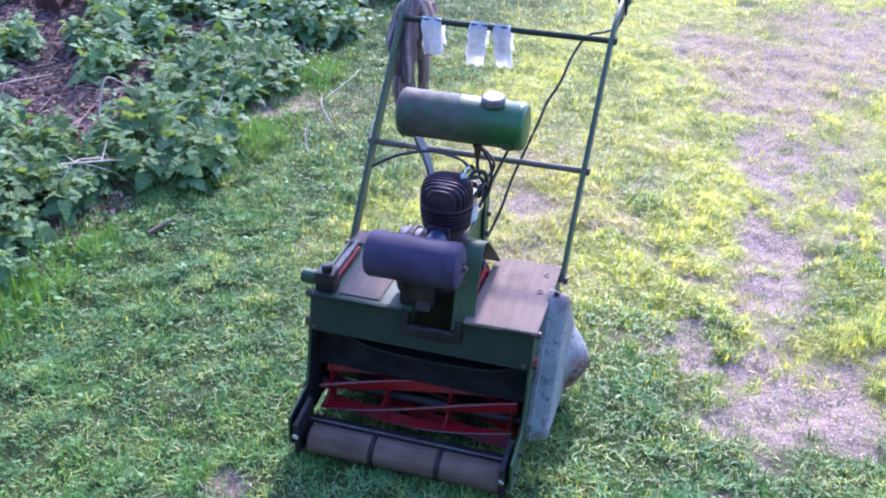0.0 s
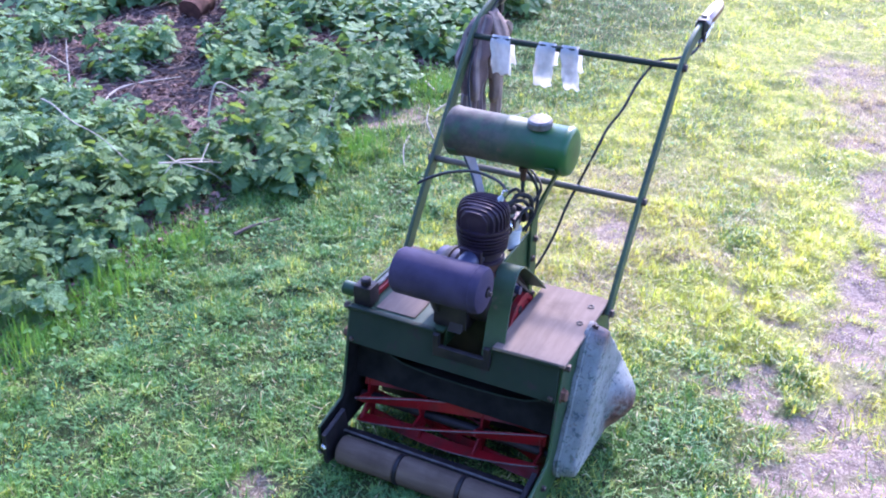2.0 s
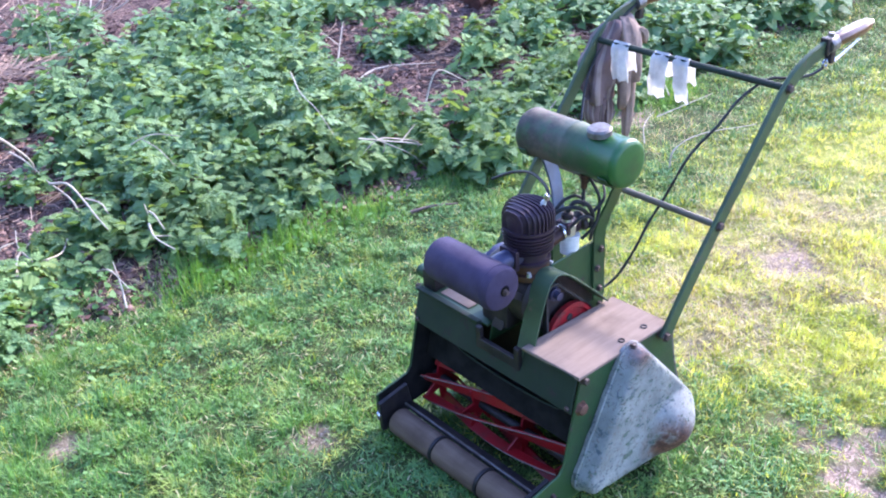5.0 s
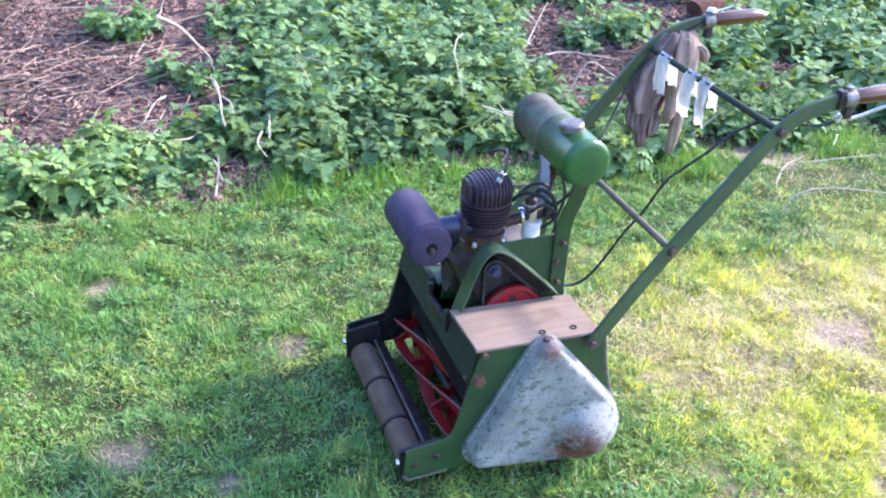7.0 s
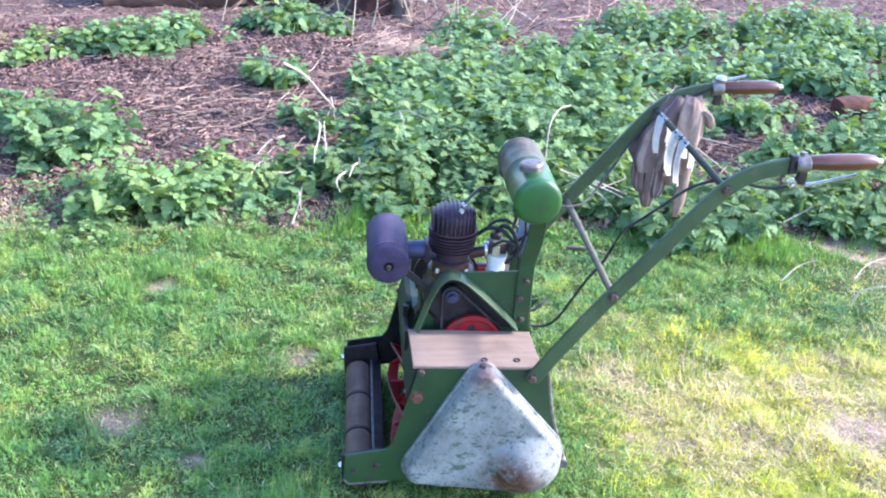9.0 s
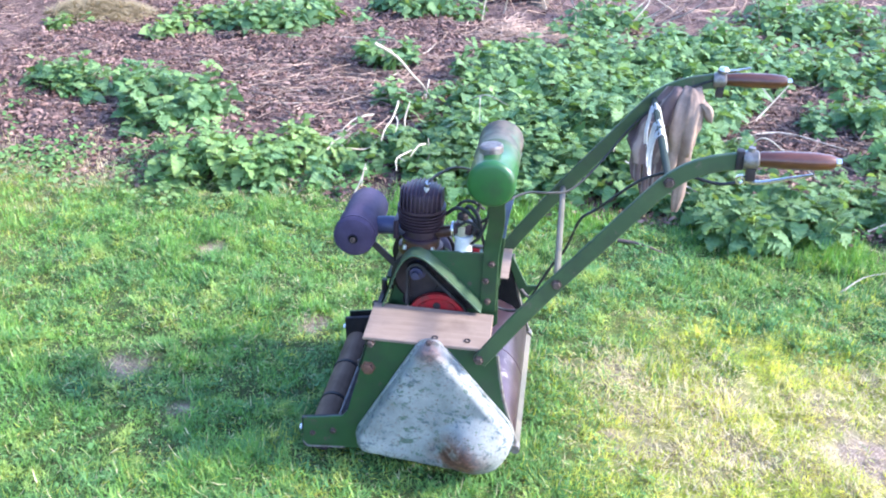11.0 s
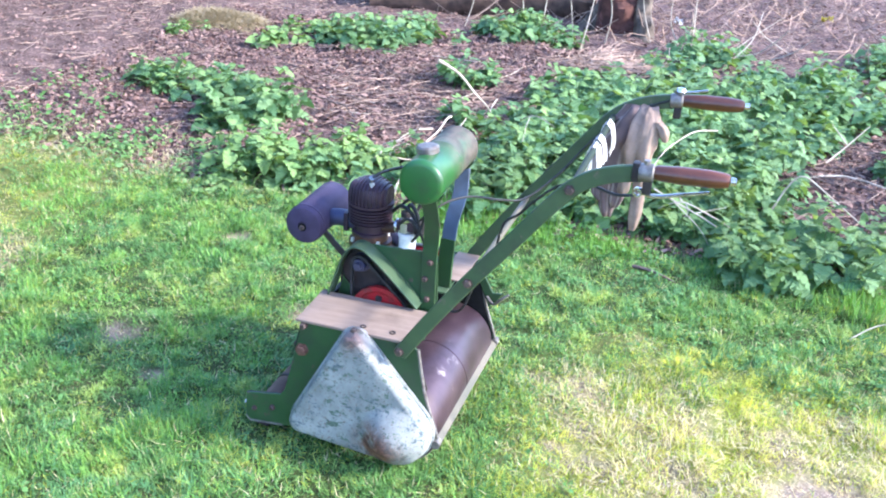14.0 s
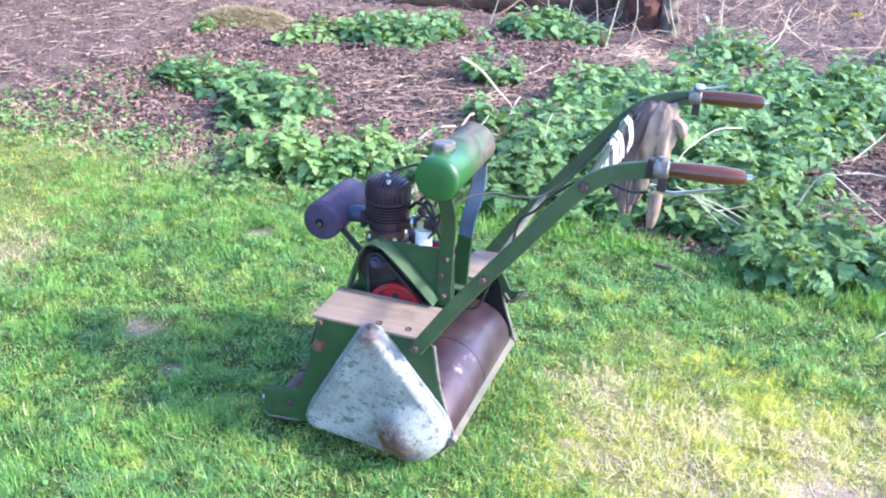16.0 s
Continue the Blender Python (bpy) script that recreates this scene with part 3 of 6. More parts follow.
def build_chassis():
    plates = []
    for side, x0, x1 in ((1, 0.246, 0.252), (-1, -0.252, -0.246)):
        p = part("side_plate", prism_bm(PLATE, x0, x1), GREEN, mower, "worn green steel side plate")
        plates.append(p)
        # worn bare rim along the foot and up the rear edge
        x = 0.249 * side
        part("rim", tube_bm([(x, -0.139, 0.045), (x, -0.128, 0.032), (x, -0.04, 0.040)], 0.0042, 6, straight=True), BARE_EDGE, p)
        part("rim", tube_bm([(x, 0.302, 0.335), (x, 0.323, 0.22), (x, 0.358, 0.112), (x, 0.352, 0.094)], 0.0042, 6, 4), BARE_EDGE, p)
        for y, z, r in ((0.022, 0.337, 0.010), (0.262, 0.333, 0.011), (0.222, 0.277, 0.010), (0.325, 0.165, 0.006), (-0.115, 0.072, 0.007), (-0.066, 0.085, 0.008)):
            bolt((0.252 * side, y, z), p, (side, 0, 0), r * 0.8, 0.008 if r < 0.01 else 0.013)
        bolt((0.252 * side, 0.016, 0.270), p, (side, 0, 0), 0.013, 0.012, RUSTY, "rusty_boss")
    # near-black sheet over the inside of the far green plate
    part("inner_face", prism_bm([(y * 0.985 + 0.002, z * 0.985 + 0.002) for y, z in PLATE], -0.2455, -0.2445, "x", 0), GREEN_BLACK, plates[1], "near-black inner face")
    # front plate with a notch under the silencer, and the throat plate below with its bowed cut-out
    top = [(-0.246, 0.346), (-0.035, 0.346), (-0.035, 0.300), (0.098, 0.300), (0.098, 0.346), (0.246, 0.346), (0.246, 0.262), (-0.246, 0.262)]
    plate = prism_bm(top, 0.012, 0.017, "y")
    for v in plate.verts:
        v.co.y += (v.co.z - 0.346) * 0.25
    fp = part("front_plate", plate, GREEN_DULL, mower, "grimy green front plate")
    part("folded_edge", box_bm((-0.246, 0.002, 0.342), (-0.036, 0.016, 0.350), 0.002), GREEN_DULL, fp)
    part("folded_edge", box_bm((0.099, 0.002, 0.342), (0.246, 0.016, 0.350), 0.002), GREEN_DULL, fp)
    for x in (-0.235, 0.236):
        bolt((x, -0.007, 0.272), fp, (0, -1, 0), 0.005, 0.005)
    part("notch_frame", prism_bm([(-0.034, 0.345), (-0.020, 0.345), (-0.020, 0.318), (0.083, 0.318), (0.083, 0.345), (0.097, 0.345), (0.097, 0.292), (-0.034, 0.292)], -0.006, 0.006, "y"), BLACK_IRON, fp)
    arc = [(-0.16 + 0.36 * k / 12, 0.226 - 0.018 * math.sin(math.pi * k / 12) ** 0.4) for k in range(13)]
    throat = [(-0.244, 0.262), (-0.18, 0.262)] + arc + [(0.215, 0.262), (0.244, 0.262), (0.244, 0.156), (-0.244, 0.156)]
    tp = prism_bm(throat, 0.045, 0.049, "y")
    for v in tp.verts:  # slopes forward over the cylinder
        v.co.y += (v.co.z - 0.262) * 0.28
    part("throat_plate", tp, GREEN_BLACK, mower, "near-black throat plate with a bowed slot")
    part("throat_lip", tube_bm([(x, 0.044 + (z - 0.262) * 0.28, z) for x, z in arc], 0.0022, 6, straight=True), GREEN_DULL, mower)
    # added black panel: stands in for the shaded inside, hides grass behind
    part("throat_shade_panel", box_bm((-0.244, 0.13, 0.03), (0.244, 0.136, 0.34), 0.001), BLACK_IRON, mower)
    shroud = [(0.026 + 0.104 * k / 8, 0.170 + 0.010 * math.sin(math.pi * k / 8)) for k in range(9)]
    part("reel_shroud", prism_bm(shroud + [(y, z + 0.004) for y, z in reversed(shroud)], -0.244, 0.244, "x", 0), BLACK_IRON, mower)
    # deck on the far side with its lighter worn strip, red lever channel and knob
    deck = part("deck_panel", box_bm((-0.246, 0.016, 0.338), (-0.02, 0.278, 0.344), 0.0015), GREEN_PALE, mower, "faded green deck panel")
    part("worn_strip", box_bm((-0.190, 0.03, 0.3455), (-0.095, 0.20, 0.347), 0.0006), BOARD, deck, "worn bare tan strip")
    part("rear_deck_panel", box_bm((-0.246, 0.24, 0.348), (-0.08, 0.30, 0.352), 0.001), BOARD, mower, "bare tan rear deck panel")
    lever = part("red_channel", box_bm((-0.232, 0.04, 0.345), (-0.210, 0.215, 0.357), 0.002), RED, mower, "red painted lever channel")
    part("lever_rod", tube_bm([(-0.221, 0.03, 0.362), (-0.221, 0.225, 0.362)], 0.005, 8, straight=True), BARE_EDGE, lever)
    part("lever_block", box_bm((-0.243, 0.022, 0.345), (-0.200, 0.062, 0.392), 0.004), BLACK_IRON, lever)
    part("knob", lathe_bm([(0, 0), (0, 0.011), (0.012, 0.013), (0.016, 0.009), (0.017, 0)], (-0.22, 0.04, 0.392), (0, 0, 1), 14), BLACK_IRON, lever)
    part("side_lug", lathe_bm([(0, 0), (0, 0.016), (0.028, 0.016), (0.032, 0.012), (0.032, 0)], (-0.252, 0.05, 0.362), (-1, 0, 0), 16), GREEN, mower)
    # tan board over the drive on the near side, on a box below it
    b = part("drive_board", prism_bm([(0.102, 0.000), (0.258, 0.004), (0.258, 0.276), (0.245, 0.284), (0.106, 0.280)], 0.345, 0.353, "z", 0.0015), BOARD, mower, "bare tan board with two bolt holes")
    for y in (0.161, 0.233):
        part("bolt_hole", lathe_bm([(0, 0), (0, 0.0075), (0.0035, 0.0075), (0.0035, 0.005), (0.001, 0.004), (0.001, 0)], (0.232, y, 0.3515), (0, 0, 1), 12), BLACK_IRON, b)
    part("box_wall", box_bm((0.104, 0.018, 0.275), (0.109, 0.27, 0.345), 0.001), GREEN, mower)
    # scraper bar, rear hook and bracket
    part("scraper_bar", strap_bm([(-0.25, 0.358, 0.096), (0.25, 0.358, 0.096)], 0.020, 0.007, (0, 0.6, 0.8)), BAR_TAN, mower, "worn brown steel scraper bar")
    for s in (1, -1):
        part("bar_end", lathe_bm([(0, 0), (0, 0.011), (0.02, 0.011), (0.02, 0)], (s * 0.242, 0.358, 0.096), (s, 0, 0), 12), BARE_EDGE, mower)
    part("bracket", prism_bm([(0.285, 0.33), (0.30, 0.335), (0.345, 0.25), (0.372, 0.252), (0.355, 0.225), (0.335, 0.205)], -0.246, -0.240), GREEN, mower)
    part("hook", tube_bm([(-0.235, 0.33, 0.24), (-0.225, 0.352, 0.225), (-0.22, 0.372, 0.245), (-0.225, 0.392, 0.262)], 0.004, 8), BARE_EDGE, mower)
    part("hook", tube_bm([(0.225, 0.29, 0.30), (0.222, 0.305, 0.25), (0.222, 0.318, 0.215)], 0.004, 8), BLACK_IRON, mower)


def build_rollers_and_reel():
    z, y, r = 0.040, -0.105, 0.033
    fr = part("front_roller", tube_bm([(-0.225, y, z), (0.245, y, z)], 0.009, 10, straight=True), BLACK_IRON, mower)
    for x0, x1 in ((-0.212, -0.066), (-0.060, 0.084), (0.090, 0.232)):
        n = (x1 - x0)
        part("wooden_roller", lathe_bm([(0, 0.009), (0, r - 0.003), (0.004, r), (n - 0.004, r), (n, r - 0.003), (n, 0.009)], (x0, y, z), (1, 0, 0), 24), ROLLER_WOOD, fr, "weathered wooden roller section")
    for x in (-0.063, 0.087):
        part("roller_band", lathe_bm([(-0.004, 0.009), (-0.004, r + 0.0015), (0.004, r + 0.0015), (0.004, 0.009)], (x, y, z), (1, 0, 0), 24), BLACK_IRON, fr)
    for s in (1, -1):
        br = prism_bm([(-0.142, 0.02), (-0.145, 0.10), (-0.06, 0.115), (-0.05, 0.05), (-0.09, 0.012)], s * 0.232 - 0.006, s * 0.232 + 0.006)
        p = part("roller_bracket", br, BLACK_IRON, mower)
        bolt((s * 0.232, -0.146, 0.07), p, (0, -1, 0), 0.006, 0.006, CHROME)
    drum_y, drum_z, drum_r = 0.250, 0.105, 0.105
    part("rear_roller", lathe_bm([(-0.235, 0.0), (-0.235, 0.085), (-0.228, 0.085), (-0.232, drum_r - 0.004), (-0.226, drum_r), (-0.003, drum_r), (-0.001, drum_r - 0.003), (0.001, drum_r - 0.003), (0.003, drum_r),
                                       (0.226, drum_r), (0.232, drum_r - 0.004), (0.228, 0.085), (0.235, 0.085), (0.235, 0.0)], (0, drum_y, drum_z), (1, 0, 0), 64), ROLLER, mower, "purple-brown rusted steel rear roller")
    # cutting cylinder: shaft, spiders, twisted red blades
    ry, rz, R = 0.036, 0.089, 0.065
    reel = part("cutting_cylinder", tube_bm([(-0.24, ry, rz), (0.24, ry, rz)], 0.011, 12, straight=True), BLACK_IRON, mower)
    for x in (-0.215, -0.075, 0.07, 0.215):
        star = []
        for k in range(6):
            a = k * math.tau / 6 + 0.70 + x * -4.0
            for da, r in ((-0.42, 0.026), (-0.11, R - 0.006), (0.11, R - 0.006)):
                star.append((ry + r * math.cos(a + da), rz + r * math.sin(a + da)))
        part("spider", prism_bm(star, x - 0.003, x + 0.003), RED, reel, "red cutting cylinder spider")
    for k in range(6):
        bm = bmesh.new()
        rows = []
        for i in range(25):
            x = -0.225 + 0.45 * i / 24
            a = k * math.tau / 6 + 0.70 + x * -4.0
            w, tng = Vector((0, math.cos(a), math.sin(a))), Vector((0, -math.sin(a), math.cos(a)))
            c = Vector((x, ry, rz))
            rows.append([bm.verts.new(c + w * (R - 0.024) + tng * 0.010), bm.verts.new(c + w * R), bm.verts.new(c + w * R - tng * 0.004), bm.verts.new(c + w * (R - 0.024) + tng * 0.005)])
        for r0, r1 in zip(rows, rows[1:]):
            for q in range(4):
                bm.faces.new((r0[q], r0[(q + 1) % 4], r1[(q + 1) % 4], r1[q]))
        bm.faces.new(rows[0])
        bm.faces.new(rows[-1])
        bl = part("blade", bm, RED, reel, "twisted red cutting blade")
        edge = []
        for i in range(25):
            x = -0.225 + 0.45 * i / 24
            a = k * math.tau / 6 + 0.70 + x * -4.0
            edge.append((x, ry + math.cos(a) * (R + 0.0005), rz + math.sin(a) * (R + 0.0005)))
        part("blade_edge", tube_bm(edge, 0.0012, 5, straight=True), BARE_EDGE, bl)
    part("bottom_blade", strap_bm([(-0.24, -0.060, 0.056), (0.24, -0.060, 0.056)], 0.030, 0.008, (0, 0.3, 0.95)), BLACK_IRON, mower)
    part("bottom_blade_edge", strap_bm([(-0.24, -0.071, 0.064), (0.24, -0.071, 0.064)], 0.006, 0.004, (0, 0.3, 0.95)), BARE_EDGE, mower)


def build_chain_cover():
    def ring(inset):
        return hull_outline([(0.155, 0.326, 0.034 - inset), (0.027, 0.092, 0.034 - inset), (0.264, 0.120, 0.086 - inset)])
    rings = [(ring(-0.004), 0.253), (ring(-0.004), 0.262), (ring(0.0), 0.264), (ring(0.004), 0.286), (ring(0.007), 0.2935), (ring(0.012), 0.2965), (ring(0.018), 0.297)]
    base = ring(0.018)
    cy, cz = 0.165, 0.165
    for s in (0.93, 0.85, 0.76, 0.66, 0.56, 0.46, 0.36, 0.26, 0.16, 0.07):
        rings.append(([(cy + (y - cy) * s, cz + (z - cz) * s) for y, z in base], 0.298))
    bm = bmesh.new()

    def lift(y, z, x):
        d = math.hypot(y - 0.264, z - 0.116) / 0.082
        up = 0.046 * (1 - min(1, d) ** 2) ** 1.35 if d < 1 else 0
        n = noise.noise((y * 30, z * 30, 3.0)) * 0.0016 + noise.noise((y * 90, z * 90, 7.0)) * (0.0024 if 0.286 < x < 0.297 else 0.0006)
        return x + (up * min(1, (x - 0.253) / 0.03)) + n
    loops = [[bm.verts.new((lift(y, z, x), y, z)) for y, z in pts] for pts, x in rings]
    for r0, r1 in zip(loops, loops[1:]):
        for k in range(len(r0)):
            bm.faces.new((r0[k], r0[(k + 1) % len(r0)], r1[(k + 1) % len(r0)], r1[k]))
    bm.faces.new(loops[-1])
    c = part("chain_cover", bm, COVER, mower, "dented drive cover in flaking silver paint with rust", 50)
    bolt((0.270, 0.153, 0.361), c, (0.3, 0, 1), 0.006, 0.006)


def build_engine():
    # crankcase on its mounting, under the cylinder
    body = part("crankcase", lathe_bm([(-0.045, 0), (-0.045, 0.05), (-0.035, 0.062), (0.035, 0.062), (0.045, 0.05), (0.045, 0)], (0.035, 0.095, 0.415), (1, 0, 0), 28), BLACK_IRON, mower)
    part("mounting", prism_bm([(0.02, 0.345), (0.05, 0.40), (0.05, 0.455), (0.14, 0.455), (0.15, 0.40), (0.19, 0.345)], -0.012, 0.020), BLACK_IRON, mower)
    part("sump", box_bm((-0.052, 0.030, 0.345), (0.028, 0.175, 0.405), 0.008), BLACK_IRON, body)
    part("magneto", lathe_bm([(0, 0), (0, 0.055), (0.006, 0.062), (0.05, 0.062), (0.058, 0.05), (0.058, 0)], (-0.075, 0.10, 0.43), (1, 0, 0), 28), BLUE_STEEL, body, "blue-black magneto flywheel cover")
    part("flywheel", lathe_bm([(0, 0.0), (0, 0.072), (0.01, 0.078), (0.018, 0.078), (0.02, 0.0)], (-0.055, 0.095, 0.42), (1, 0, 0), 32), BLACK_IRON, body)
    part("cylinder_base", lathe_bm([(0, 0.0), (0, 0.052), (0.012, 0.052), (0.014, 0.044), (0.035, 0.042)], (0.032, 0.095, 0.468), (0, 0, 1), 28), COPPER, body)
    for a in range(4):
        ang = a * math.tau / 4 + 0.78
        bolt((0.032 + 0.046 * math.cos(ang), 0.095 + 0.046 * math.sin(ang), 0.480), body, (0, 0, 1), 0.005, 0.010, ALLOY)
    # finned barrel and head
    prof = [(0, 0.046), (0.006, 0.046), (0.008, 0.040), (0.026, 0.040)]
    for k in range(6):
        z = 0.027 + k * 0.0078
        r = 0.0515 + 0.0009 * k
        prof += [(z, 0.043), (z + 0.0006, r), (z + 0.0034, r), (z + 0.0040, 0.043)]
    prof += [(0.074, 0.044), (0.075, 0.0555), (0.081, 0.0555), (0.082, 0.0495), (0.106, 0.0505), (0.119, 0.0465), (0.130, 0.031), (0.134, 0)]
    cyl = part("cylinder", lathe_bm(prof, (0.032, 0.095, 0.500), (0, 0, 1), 40), CYL_IRON, mower, "brown-black finned engine cylinder")
    for k in range(11):  # upright cooling fins across the head
        u = -0.046 + k * 0.0092
        w = math.sqrt(max(0.0, 0.0545 ** 2 - u * u))
        top = 0.636 - 6.0 * u * u
        bm = prism_bm([(0.032 - w, 0.580), (0.032 - w, 0.606), (0.032 - w * 0.88, top - 0.012), (0.032 - w * 0.60, top - 0.002), (0.032 - w * 0.3, top), (0.032 + w * 0.3, top), (0.032 + w * 0.60, top - 0.002), (0.032 + w * 0.88, top - 0.012), (0.032 + w, 0.606), (0.032 + w, 0.580)], 0.095 + u - 0.0019, 0.095 + u + 0.0019, "y", 0.0008)
        part("fin", bm, CYL_IRON, cyl)
    plug = part("spark_plug", lathe_bm([(0, 0), (0, 0.011), (0.010, 0.011), (0.010, 0.007), (0.026, 0.0062), (0.030, 0.004), (0.037, 0.004), (0.038, 0)], (0.052, 0.105, 0.612), (0.45, 0.15, 0.9), 14), WHITE_BOWL, mower, "white spark plug")
    part("terminal", lathe_bm([(0, 0), (0, 0.006), (0.012, 0.006), (0.013, 0)], (0.068, 0.110, 0.643), (0.45, 0.15, 0.9), 10), CHROME, plug)
    # silencer across the front, with its pipe and stay
    muf = part("silencer", lathe_bm([(0, 0), (0.0, 0.010), (-0.004, 0.010), (-0.004, 0.028), (0.002, 0.044), (0.008, 0.0475), (0.184, 0.0475), (0.190, 0.044), (0.196, 0.028), (0.197, 0.012), (0.192, 0.008), (0.190, 0)], (-0.087, -0.050, 0.515), (1, 0, 0), 36), MUFFLER, mower, "burnt purple-black cylindrical silencer")
    part("seam", lathe_bm([(-0.0025, 0.046), (-0.0025, 0.0487), (0.0025, 0.0487), (0.0025, 0.046)], (0.085, -0.050, 0.515), (1, 0, 0), 36), MUFFLER, muf)
    part("end_dish", lathe_bm([(0, 0), (0, 0.0105), (0.0012, 0.0105), (0.0012, 0)], (0.1088, -0.050, 0.513), (1, 0, 0), 16), GREEN_BLACK, muf)
    bolt((0.1098, -0.050, 0.513), muf, (1, 0, 0), 0.0052, 0.009)
    part("exhaust_pipe", tube_bm([(0.03, -0.02, 0.515), (0.032, 0.02, 0.522), (0.032, 0.06, 0.520)], 0.021, 16), BLUE_STEEL, muf)
    part("exhaust_flange", box_bm((0.008, 0.033, 0.498), (0.056, 0.045, 0.545), 0.003), CYL_IRON, muf)
    part("stay", strap_bm([(0.05, -0.025, 0.49), (0.06, 0.02, 0.455), (0.065, 0.05, 0.43)], 0.016, 0.006), BLACK_IRON, muf)
    # green engine plates and the belt guard of the primary drive
    part("engine_plate", prism_bm([(0.02, 0.30), (0.055, 0.44), (0.085, 0.482), (0.125, 0.486), (0.252, 0.492), (0.282, 0.470), (0.288, 0.31), (0.28, 0.30)], 0.068, 0.073), GREEN, mower, "green engine mounting plate")
    part("engine_plate", prism_bm([(0.02, 0.30), (0.055, 0.44), (0.085, 0.475), (0.125, 0.47), (0.21, 0.40), (0.24, 0.30)], -0.022, -0.017), GREEN, mower, "green engine mounting plate")
    guard_line = [(0.010, 0.318), (0.022, 0.352), (0.045, 0.425), (0.064, 0.470), (0.085, 0.490), (0.108, 0.488), (0.135, 0.470), (0.195, 0.415), (0.250, 0.360)]
    line = smooth_line([(0.0965, y, z) for y, z in guard_line], 4)
    part("drive_guard", strap_bm(line, 0.004, 0.047), GREEN_PALE, mower, "faded green bent drive guard")
    inner = [(q.y, q.z - 0.004) for q in line]
    part("guard_back", prism_bm([(0.062, 0.345), (0.066, 0.40)] + inner[12:] + [(0.24, 0.345)], 0.0745, 0.078), BLACK_IRON, mower)
    part("drive_hub", lathe_bm([(0, 0), (0, 0.023), (0.012, 0.023), (0.014, 0.015), (0.030, 0.015), (0.030, 0.009), (0.042, 0.009), (0.042, 0)], (0.078, 0.096, 0.440), (1, 0, 0), 20), BLUE_STEEL, mower)
    part("belt", hull_belt([(0.096, 0.440, 0.024), (0.150, 0.316, 0.076)], 0.092, 0.104), RUBBER, mower)
    sp = part("red_sprocket", lathe_bm([(0, 0), (0, 0.074), (0.012, 0.074), (0.012, 0.062), (0.008, 0.058), (0.008, 0.024), (0.014, 0.021), (0.014, 0)], (0.092, 0.150, 0.316), (1, 0, 0), 36), RED, mower, "bright red drive wheel")
    for k in range(5):
        a = k * math.tau / 5 + 0.4
        part("wheel_hole", lathe_bm([(0, 0), (0, 0.009), (0.0015, 0.009), (0.0015, 0)], (0.1000, 0.150 + 0.042 * math.cos(a), 0.316 + 0.042 * math.sin(a)), (1, 0, 0), 12), BLACK_IRON, sp)
    # carburettor
    carb = part("carburettor", lathe_bm([(0, 0), (0, 0.015), (0.004, 0.020), (0.028, 0.020), (0.034, 0.012), (0.040, 0.011), (0.042, 0)], (0.050, 0.192, 0.522), (0, 0, 1), 18), ALLOY, mower, "dull aluminium carburettor")
    part("intake", tube_bm([(0.045, 0.135, 0.520), (0.050, 0.165, 0.530), (0.050, 0.185, 0.535)], 0.013, 12), COPPER, carb)
    part("intake_flange", lathe_bm([(0, 0), (0, 0.018), (0.006, 0.018), (0.006, 0)], (0.049, 0.168, 0.534), (0.05, 1, 0.1), 14), CHROME, carb)
    bowl = part("float_bowl", lathe_bm([(0, 0), (0, 0.015), (0.003, 0.0205), (0.036, 0.0205), (0.038, 0.0225), (0.046, 0.0225), (0.046, 0)], (0.052, 0.197, 0.478), (0, 0, 1), 20), WHITE_BOWL, carb, "cloudy white float bowl")
    part("bowl_nut", lathe_bm([(0, 0), (0, 0.006), (0.012, 0.006), (0.012, 0)], (0.052, 0.197, 0.466), (0, 0, 1), 6), CHROME, bowl)
    part("air_trumpet", lathe_bm([(0, 0.010), (0.012, 0.012), (0.022, 0.022), (0.026, 0.022), (0.024, 0.012), (0.010, 0.009)], (0.050, 0.208, 0.540), (0, 1, 0.1), 20), BLACK_IRON, carb)
    part("throttle_lever", strap_bm([(0.068, 0.19, 0.552), (0.074, 0.212, 0.566), (0.072, 0.230, 0.560)], 0.008, 0.003), CHROME, carb)
    part("carburettor_cap", lathe_bm([(0, 0), (0, 0.013), (0.010, 0.013), (0.014, 0.008), (0.014, 0)], (0.050, 0.192, 0.563), (0, 0, 1), 14), BLACK_IRON, carb)
    part("hose", tube_bm([(0.050, 0.192, 0.576), (0.060, 0.205, 0.598), (0.078, 0.225, 0.590), (0.082, 0.236, 0.560), (0.076, 0.232, 0.535)], 0.005, 8), RUBBER, carb)
    part("hose", tube_bm([(0.030, 0.170, 0.575), (0.040, 0.190, 0.600), (0.050, 0.215, 0.606), (0.050, 0.240, 0.590)], 0.0038, 8), RUBBER, carb)
    part("fuel_pipe", tube_bm([(0.055, 0.245, 0.650), (0.085, 0.252, 0.600), (0.088, 0.238, 0.545), (0.070, 0.215, 0.510)], 0.0035, 8), RUBBER, carb)
    part("fuel_tap", lathe_bm([(0, 0), (0, 0.006), (0.012, 0.006), (0.012, 0.010), (0.024, 0.010), (0.026, 0)], (0.055, 0.245, 0.628), (0, 0, 1), 10), BLACK_IRON, mower)
    part("lead", tube_bm([(0.074, 0.112, 0.652), (0.047, 0.128, 0.662), (-0.02, 0.158, 0.656), (-0.094, 0.186, 0.626), (-0.135, 0.186, 0.606), (-0.163, 0.176, 0.590)], 0.0034, 8), RUBBER, mower, "black loose ignition lead")
    part("lead_clip", strap_bm([(0.066, 0.108, 0.650), (0.074, 0.114, 0.654)], 0.010, 0.004, (0, 0, 1)), CHROME, mower)
